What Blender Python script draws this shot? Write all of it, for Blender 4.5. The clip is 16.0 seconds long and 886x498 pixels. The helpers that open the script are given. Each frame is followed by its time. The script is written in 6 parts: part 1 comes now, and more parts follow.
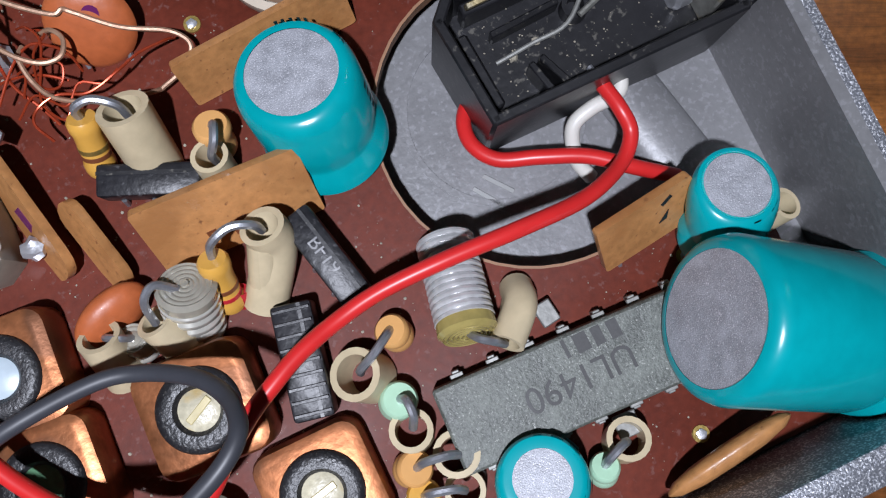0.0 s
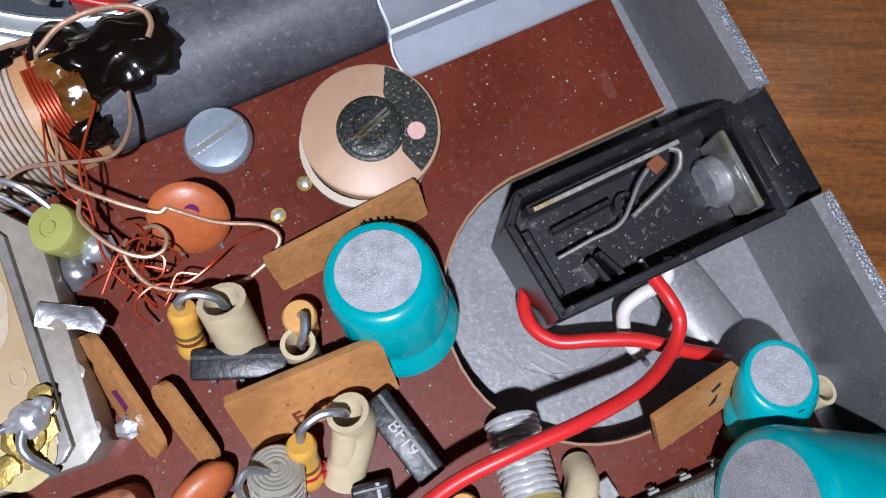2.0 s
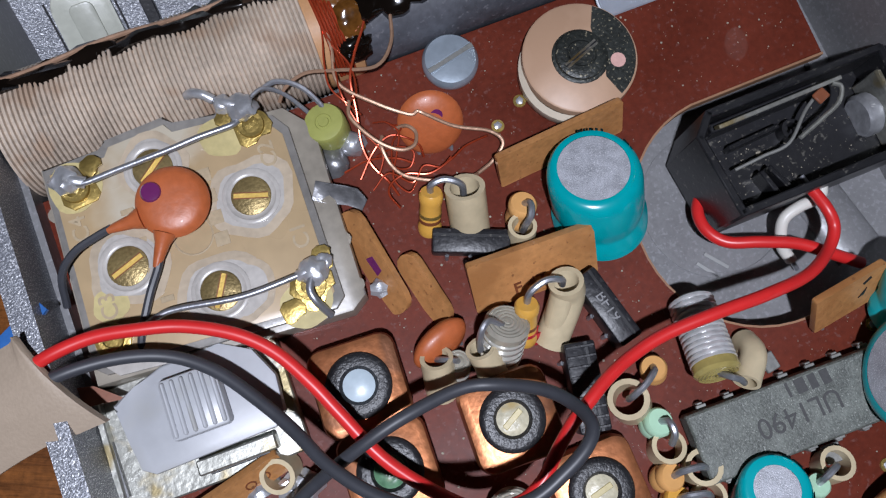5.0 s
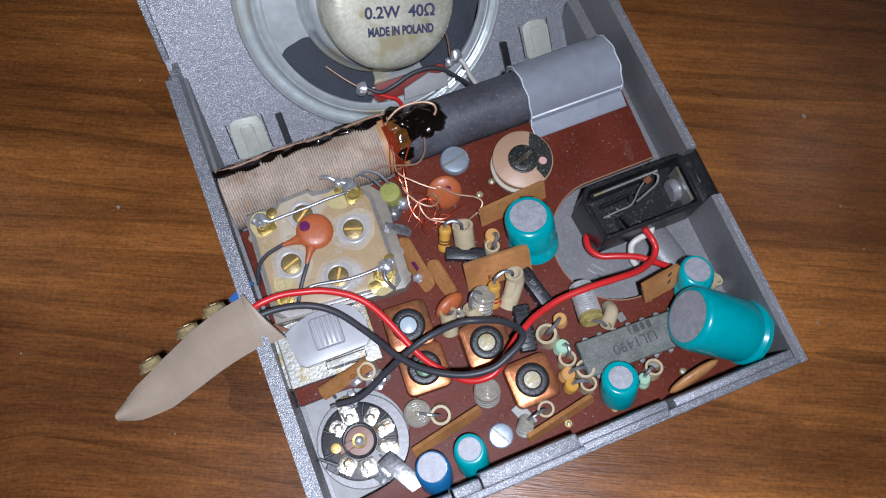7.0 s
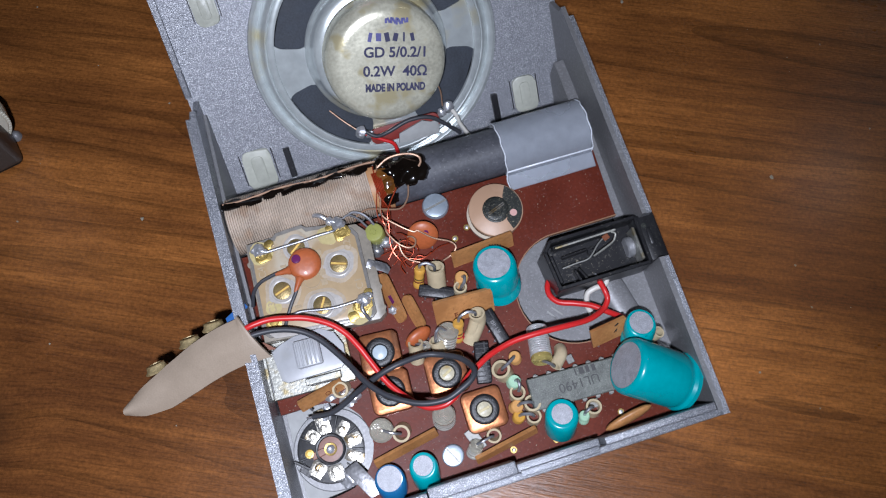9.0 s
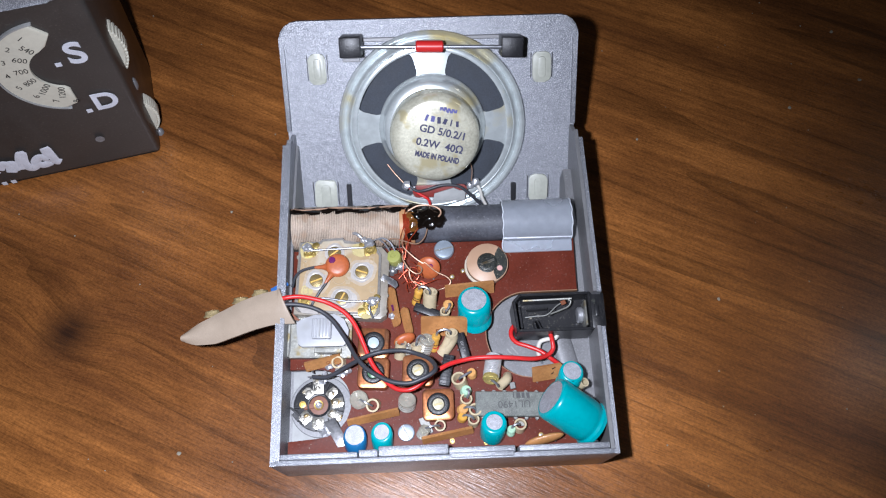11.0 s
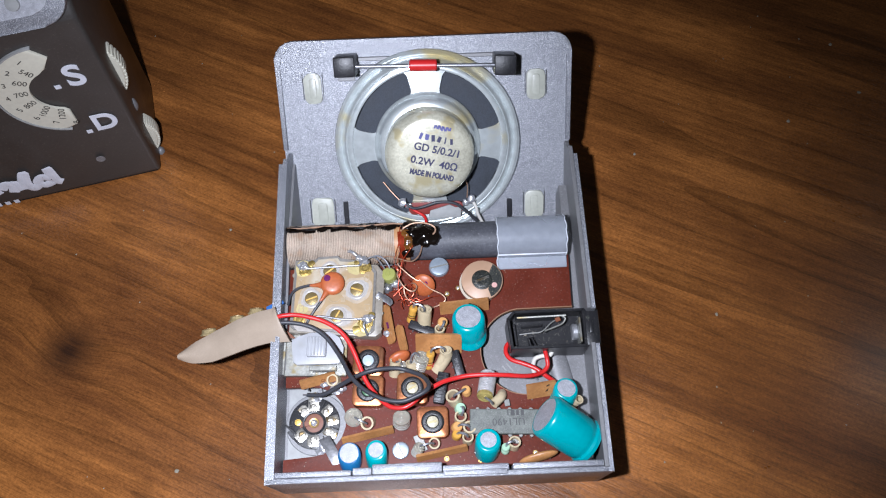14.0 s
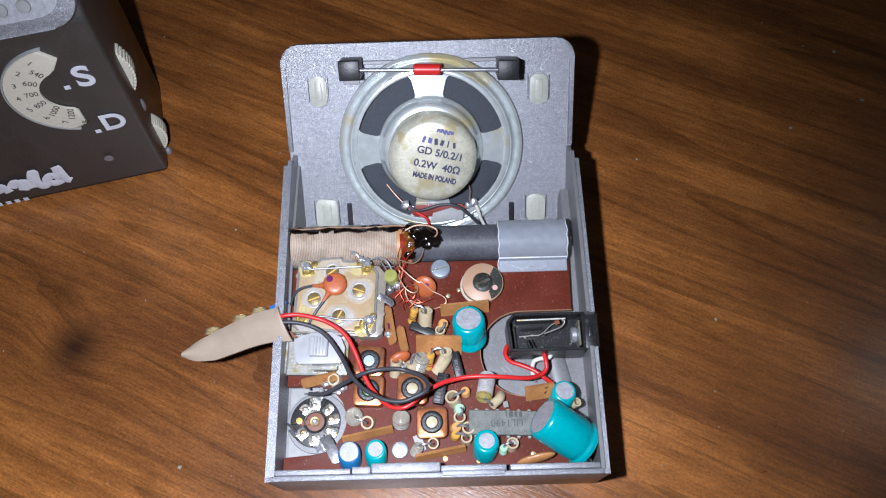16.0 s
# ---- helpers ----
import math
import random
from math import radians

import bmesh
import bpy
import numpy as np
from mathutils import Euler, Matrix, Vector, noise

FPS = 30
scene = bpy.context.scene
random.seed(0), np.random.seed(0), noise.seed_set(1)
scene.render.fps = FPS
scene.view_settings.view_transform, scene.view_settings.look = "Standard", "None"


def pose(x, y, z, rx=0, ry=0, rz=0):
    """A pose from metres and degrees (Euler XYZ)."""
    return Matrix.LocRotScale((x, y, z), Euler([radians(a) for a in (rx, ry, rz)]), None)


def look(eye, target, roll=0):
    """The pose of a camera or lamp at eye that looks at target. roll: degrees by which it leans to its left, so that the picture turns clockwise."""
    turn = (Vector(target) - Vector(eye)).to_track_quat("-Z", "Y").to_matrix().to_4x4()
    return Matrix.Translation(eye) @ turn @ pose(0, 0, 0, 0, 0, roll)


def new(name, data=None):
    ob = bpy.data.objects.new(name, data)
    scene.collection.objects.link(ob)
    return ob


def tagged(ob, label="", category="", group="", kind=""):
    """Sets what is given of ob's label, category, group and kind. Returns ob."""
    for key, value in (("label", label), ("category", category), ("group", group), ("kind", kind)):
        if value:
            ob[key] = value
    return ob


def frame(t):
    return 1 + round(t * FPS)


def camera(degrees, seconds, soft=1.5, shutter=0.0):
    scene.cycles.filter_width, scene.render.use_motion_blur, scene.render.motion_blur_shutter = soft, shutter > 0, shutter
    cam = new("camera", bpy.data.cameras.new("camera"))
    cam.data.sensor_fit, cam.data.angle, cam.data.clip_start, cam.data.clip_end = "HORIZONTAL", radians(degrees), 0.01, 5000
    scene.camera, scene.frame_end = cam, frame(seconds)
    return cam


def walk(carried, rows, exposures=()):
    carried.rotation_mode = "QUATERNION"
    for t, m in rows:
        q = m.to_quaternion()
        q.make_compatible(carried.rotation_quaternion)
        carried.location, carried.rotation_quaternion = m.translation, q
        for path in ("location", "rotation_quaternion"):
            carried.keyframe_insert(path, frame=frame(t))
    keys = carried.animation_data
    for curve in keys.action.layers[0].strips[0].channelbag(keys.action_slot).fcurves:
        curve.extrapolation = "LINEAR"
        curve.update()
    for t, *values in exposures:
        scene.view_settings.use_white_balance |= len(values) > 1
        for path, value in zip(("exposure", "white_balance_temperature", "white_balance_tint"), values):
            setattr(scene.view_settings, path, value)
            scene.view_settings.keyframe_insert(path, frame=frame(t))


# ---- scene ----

# The open radio's own frame: millimetres, circuit board top at z = 0, tipped 5 degrees over the table.
U = 0.001
RADIO = pose(0, 0, 20.77 * U, 5, 0, 0)


def mm(x, y, z, rx=0, ry=0, rz=0):
    return RADIO @ pose(x * U, y * U, z * U, rx, ry, rz)


# ---- camera ----
cam = camera(58.6, 16.0, soft=1.2)
# seconds, place in the radio's frame (mm), turn (degrees)
PATH = [
    (0.0, 3.17, -26.79, 53.65, 4.944, -1.219, -25.489),
    (0.5, 3.39, -27.49, 54.60, 5.183, -1.049, -25.486),
    (1.0, 2.27, -25.76, 56.26, 6.568, -1.842, -25.511),
    (1.5, 0.85, -21.78, 58.08, 8.078, -2.732, -25.341),
    (2.0, 0.13, -18.11, 59.08, 10.833, -2.739, -25.137),
    (2.5, -3.85, -15.28, 59.45, 11.282, -2.353, -24.214),
    (3.0, -7.22, -13.38, 59.59, 11.387, -2.088, -23.723),
    (3.5, -9.89, -12.71, 61.04, 11.068, -2.318, -23.437),
    (4.0, -13.27, -14.48, 62.75, 10.488, -1.652, -22.639),
    (4.5, -15.25, -16.75, 63.81, 10.259, -1.375, -22.316),
    (4.7, -16.28, -18.33, 64.23, 10.271, -1.455, -22.185),
    (6.8, -31.43, -39.30, 127.97, 15.723, -2.825, -22.051),
    (7.0, -30.70, -39.77, 128.16, 15.729, -2.338, -21.930),
    (7.5, -31.76, -40.23, 134.18, 15.808, -2.411, -22.016),
    (8.0, -32.97, -41.29, 134.05, 16.444, -2.399, -22.056),
    (8.5, -26.44, -37.43, 134.20, 15.228, -1.885, -21.906),
    (8.7, -22.87, -36.84, 138.88, 13.759, -1.375, -20.468),
    (10.8, -8.87, -64.50, 185.15, 20.690, -0.421, -2.202),
    (11.0, -8.81, -66.77, 189.97, 21.030, -0.350, -2.212),
    (11.5, -9.58, -67.38, 192.93, 21.578, -0.258, -2.312),
    (12.0, -8.04, -67.48, 193.54, 21.977, -0.298, -2.227),
    (12.5, -7.45, -66.91, 196.96, 21.932, -0.266, -2.234),
    (13.0, -4.57, -65.95, 197.44, 21.807, 0.615, -2.601),
    (13.5, -6.29, -65.86, 193.60, 21.925, 0.903, -2.817),
    (14.0, -3.86, -65.47, 191.33, 21.749, 0.721, -2.167),
    (14.5, -0.89, -65.88, 192.28, 21.750, 0.596, -1.492),
    (15.0, -1.04, -65.67, 193.71, 21.668, 0.568, -1.321),
    (15.5, -1.77, -65.05, 194.44, 21.684, 0.739, -1.344),
    (16.0, -2.26, -65.80, 193.65, 21.762, 0.991, -1.333),
]
walk(cam, [(t, mm(*p)) for t, *p in PATH], exposures=[(0.0, -0.5, 6500, 10), (1.0, -0.48, 6500, 10), (1.5, -0.47, 6460, 10), (2.0, -0.24, 6420, 10), (3.0, -0.47, 6600, 10), (4.7, -0.78, 6500, 10), (6.8, -0.7, 6350, 10), (8.7, -0.68, 6330, 10), (10.8, -0.14, 6380, 10), (16.0, -0.12, 6380, 10)])

# ---- light: one hand torch beside the camera, and a dim room ----
world = bpy.data.worlds.new("room")
world.use_nodes = True
world.node_tree.nodes["Background"].inputs["Color"].default_value = (1.0, 0.93, 0.85, 1)
world.node_tree.nodes["Background"].inputs["Strength"].default_value = 0.012
scene.world = world


def torch(place, aim, watts, radius, colour):
    data = bpy.data.lights.new("torch", "SPOT")
    data.energy, data.shadow_soft_size, data.color = watts, radius, colour
    data.spot_size, data.spot_blend = radians(96), 1.0
    ob = new("torch", data)
    ob.matrix_world = RADIO @ look(Vector(place) * U, Vector(aim) * U)
    return ob


torch((-31, -58, 182), (-38, -20, 0), 3.1, 0.0035, (0.87, 0.91, 1.05))


# a small room lamp, far off to the side, that glints on the varnish
data = bpy.data.lights.new("room_lamp", "POINT")
data.energy, data.shadow_soft_size, data.color = 0.4, 0.03, (0.95, 0.97, 1.0)
room_lamp = new("room_lamp", data)
room_lamp.location = (0.449, 0.151, 0.589)

# ---- materials ----
def material(name, colour, rough=0.5, metal=0.0, spread=0.12, grain=900.0, bump=0.1, fleck=None, coat=0.0, trans=0.0, dirt=None, edge=0.66):
    """A surface with colour varied at two scales, fine relief, and flecks or dirt where given."""
    m = bpy.data.materials.new(name)
    m.use_nodes = True
    n, l = m.node_tree.nodes, m.node_tree.links
    b = n["Principled BSDF"]
    tc = n.new("ShaderNodeTexCoord")
    info = n.new("ShaderNodeObjectInfo")
    shift = n.new("ShaderNodeVectorMath")
    shift.operation = "ADD"
    l.new(tc.outputs["Object"], shift.inputs[0])
    l.new(info.outputs["Random"], shift.inputs[1])
    fine, broad = n.new("ShaderNodeTexNoise"), n.new("ShaderNodeTexNoise")
    for tex, s, d in ((fine, grain * 4, 3), (broad, grain * 0.35, 4)):
        tex.inputs["Scale"].default_value = s
        tex.inputs["Detail"].default_value = d
        l.new(shift.outputs[0], tex.inputs["Vector"])
    mix = n.new("ShaderNodeMix")
    mix.data_type = "RGBA"
    lo = [max(0.0, c * (1 - 1.6 * spread)) for c in colour]
    hi = [min(1.0, c * (1 + 1.2 * spread)) for c in colour]
    mix.inputs[6].default_value, mix.inputs[7].default_value = (*lo, 1), (*hi, 1)
    half = n.new("ShaderNodeMath")
    half.operation = "MULTIPLY_ADD"
    half.inputs[1].default_value = 0.45
    l.new(fine.outputs["Fac"], half.inputs[0])
    half2 = n.new("ShaderNodeMath")
    half2.operation = "MULTIPLY"
    half2.inputs[1].default_value = 0.55
    l.new(broad.outputs["Fac"], half2.inputs[0])
    l.new(half2.outputs[0], half.inputs[2])
    wide = n.new("ShaderNodeMapRange")
    wide.inputs["From Min"].default_value, wide.inputs["From Max"].default_value = 0.3, 0.7
    l.new(half.outputs[0], wide.inputs["Value"])
    l.new(wide.outputs["Result"], mix.inputs[0])
    colour_out = mix.outputs[2]
    for extra, scale, limit in ((fleck, grain * 5, edge), (dirt, grain * 0.5, 0.6)):
        if extra:
            tex = n.new("ShaderNodeTexNoise")
            tex.inputs["Scale"].default_value, tex.inputs["Detail"].default_value = scale, 5
            l.new(shift.outputs[0], tex.inputs["Vector"])
            ramp = n.new("ShaderNodeMapRange")
            ramp.inputs["From Min"].default_value, ramp.inputs["From Max"].default_value = limit - 0.05, limit + 0.04
            l.new(tex.outputs["Fac"], ramp.inputs["Value"])
            over = n.new("ShaderNodeMix")
            over.data_type = "RGBA"
            over.inputs[7].default_value = (*extra, 1)
            l.new(ramp.outputs["Result"], over.inputs[0])
            l.new(colour_out, over.inputs[6])
            colour_out = over.outputs[2]
    l.new(colour_out, b.inputs["Base Color"])
    r = n.new("ShaderNodeMapRange")
    r.inputs["To Min"].default_value, r.inputs["To Max"].default_value = max(0.03, rough * 0.75), min(1.0, rough * 1.25)
    l.new(broad.outputs["Fac"], r.inputs["Value"])
    l.new(r.outputs["Result"], b.inputs["Roughness"])
    b.inputs["Metallic"].default_value = metal
    b.inputs["Coat Weight"].default_value = coat
    b.inputs["Transmission Weight"].default_value = trans
    if bump:
        bp = n.new("ShaderNodeBump")
        bp.inputs["Strength"].default_value, bp.inputs["Distance"].default_value = bump, 0.0003
        l.new(half.outputs[0], bp.inputs["Height"])
        l.new(bp.outputs["Normal"], b.inputs["Normal"])
    return m


def wood_material():
    m = bpy.data.materials.new("varnished_walnut")
    m.use_nodes = True
    n, l = m.node_tree.nodes, m.node_tree.links
    b = n["Principled BSDF"]
    tc = n.new("ShaderNodeTexCoord")

    def node(kind, **values):
        ob = n.new("ShaderNode" + kind)
        for key, value in values.items():
            ob.inputs[key.replace("_", " ")].default_value = value
        return ob

    # the grain bulges round a knot
    knot = n.new("ShaderNodeVectorMath")
    knot.operation = "DISTANCE"
    knot.inputs[1].default_value = (-0.1077, -0.005, 0)
    l.new(tc.outputs["Object"], knot.inputs[0])
    near = node("MapRange", From_Min=0.0, From_Max=0.022, To_Min=1.0, To_Max=0.0)
    near.interpolation_type = "SMOOTHERSTEP"
    l.new(knot.outputs["Value"], near.inputs["Value"])
    turn = n.new("ShaderNodeMapping")
    turn.inputs["Rotation"].default_value = (0, 0, radians(26))
    l.new(tc.outputs["Object"], turn.inputs["Vector"])
    push = n.new("ShaderNodeVectorMath")
    push.operation = "MULTIPLY_ADD"
    push.inputs[1].default_value = (0.001, 0.0035, 0)
    l.new(near.outputs["Result"], push.inputs[0])
    l.new(turn.outputs[0], push.inputs[2])

    def stretched(scale, detail, rough):
        mp = n.new("ShaderNodeMapping")
        mp.inputs["Scale"].default_value = scale
        l.new(push.outputs[0], mp.inputs["Vector"])
        tex = node("TexNoise", Scale=1.0, Detail=detail, Roughness=rough, Distortion=0.12)
        l.new(mp.outputs[0], tex.inputs["Vector"])
        return tex

    bands, lines, pores, blotch = stretched((4, 38, 20), 3, 0.5), stretched((20, 360, 60), 5, 0.62), stretched((170, 2600, 300), 3, 0.62), stretched((26, 44, 20), 5, 0.65)
    # thin dark growth lines, drawn along the contours of a slow field
    field = stretched((1.5, 22, 10), 2, 0.4)
    comb = n.new("ShaderNodeMath")
    comb.operation = "MULTIPLY"
    comb.inputs[1].default_value = 13.0
    l.new(field.outputs["Fac"], comb.inputs[0])
    saw = n.new("ShaderNodeMath")
    saw.operation = "FRACT"
    l.new(comb.outputs[0], saw.inputs[0])
    vein = node("MapRange", From_Min=0.0, From_Max=0.2, To_Min=0.56, To_Max=1.02)
    l.new(saw.outputs[0], vein.inputs["Value"])
    mix1 = n.new("ShaderNodeMath")
    mix1.operation = "MULTIPLY_ADD"
    mix1.inputs[1].default_value = 0.56
    half = n.new("ShaderNodeMath")
    half.operation = "MULTIPLY_ADD"
    half.inputs[1].default_value = 0.30
    third = n.new("ShaderNodeMath")
    third.operation = "MULTIPLY"
    third.inputs[1].default_value = 0.27
    l.new(blotch.outputs["Fac"], third.inputs[0])
    l.new(lines.outputs["Fac"], half.inputs[0])
    l.new(third.outputs[0], half.inputs[2])
    l.new(bands.outputs["Fac"], mix1.inputs[0])
    l.new(half.outputs[0], mix1.inputs[2])
    ramp = n.new("ShaderNodeValToRGB")
    e = ramp.color_ramp.elements
    e[0].position, e[0].color = 0.45, (0.126, 0.0435, 0.0128, 1)
    e[1].position, e[1].color = 0.675, (0.42, 0.156, 0.038, 1)
    mid = e.new(0.565)
    mid.color = (0.238, 0.0855, 0.0215, 1)
    l.new(mix1.outputs[0], ramp.inputs["Fac"])
    dark = node("MapRange", From_Min=0.32, From_Max=0.54, To_Min=0.66, To_Max=1.04)
    l.new(pores.outputs["Fac"], dark.inputs["Value"])
    mul = n.new("ShaderNodeMix")
    mul.data_type, mul.blend_type = "RGBA", "MULTIPLY"
    mul.inputs[0].default_value = 1.0
    l.new(ramp.outputs["Color"], mul.inputs[6])
    l.new(dark.outputs["Result"], mul.inputs[7])
    mul2 = n.new("ShaderNodeMix")
    mul2.data_type, mul2.blend_type = "RGBA", "MULTIPLY"
    mul2.inputs[0].default_value = 0.75
    l.new(mul.outputs[2], mul2.inputs[6])
    l.new(vein.outputs["Result"], mul2.inputs[7])
    # small mottled flecks over the whole sheet
    mottle = node("TexNoise", Scale=1300.0, Detail=4.0, Roughness=0.7)
    l.new(turn.outputs[0], mottle.inputs["Vector"])
    fleck = node("MapRange", From_Min=0.33, From_Max=0.67, To_Min=0.66, To_Max=1.34)
    l.new(mottle.outputs["Fac"], fleck.inputs["Value"])
    mul3 = n.new("ShaderNodeMix")
    mul3.data_type, mul3.blend_type = "RGBA", "MULTIPLY"
    mul3.inputs[0].default_value = 0.8
    l.new(mul2.outputs[2], mul3.inputs[6])
    l.new(fleck.outputs["Result"], mul3.inputs[7])
    # the knot's dark eye
    eye = node("MapRange", From_Min=0.001, From_Max=0.0105, To_Min=2.0, To_Max=0.0)
    l.new(knot.outputs["Value"], eye.inputs["Value"])
    eye2 = n.new("ShaderNodeMath")
    eye2.operation = "MULTIPLY"
    l.new(eye.outputs["Result"], eye2.inputs[0])
    l.new(lines.outputs["Fac"], eye2.inputs[1])
    burn = n.new("ShaderNodeMix")
    burn.data_type = "RGBA"
    burn.inputs[7].default_value = (0.03, 0.012, 0.006, 1)
    l.new(eye2.outputs[0], burn.inputs[0])
    l.new(mul3.outputs[2], burn.inputs[6])
    l.new(burn.outputs[2], b.inputs["Base Color"])
    rr = node("MapRange", To_Min=0.2, To_Max=0.42)
    l.new(blotch.outputs["Fac"], rr.inputs["Value"])
    l.new(rr.outputs["Result"], b.inputs["Roughness"])
    bp = n.new("ShaderNodeBump")
    b.inputs["Coat Weight"].default_value, b.inputs["Coat Roughness"].default_value = 0.2, 0.2
    bp.inputs["Strength"].default_value, bp.inputs["Distance"].default_value = 0.35, 0.0003
    l.new(pores.outputs["Fac"], bp.inputs["Height"])
    l.new(bp.outputs["Normal"], b.inputs["Normal"])
    return m


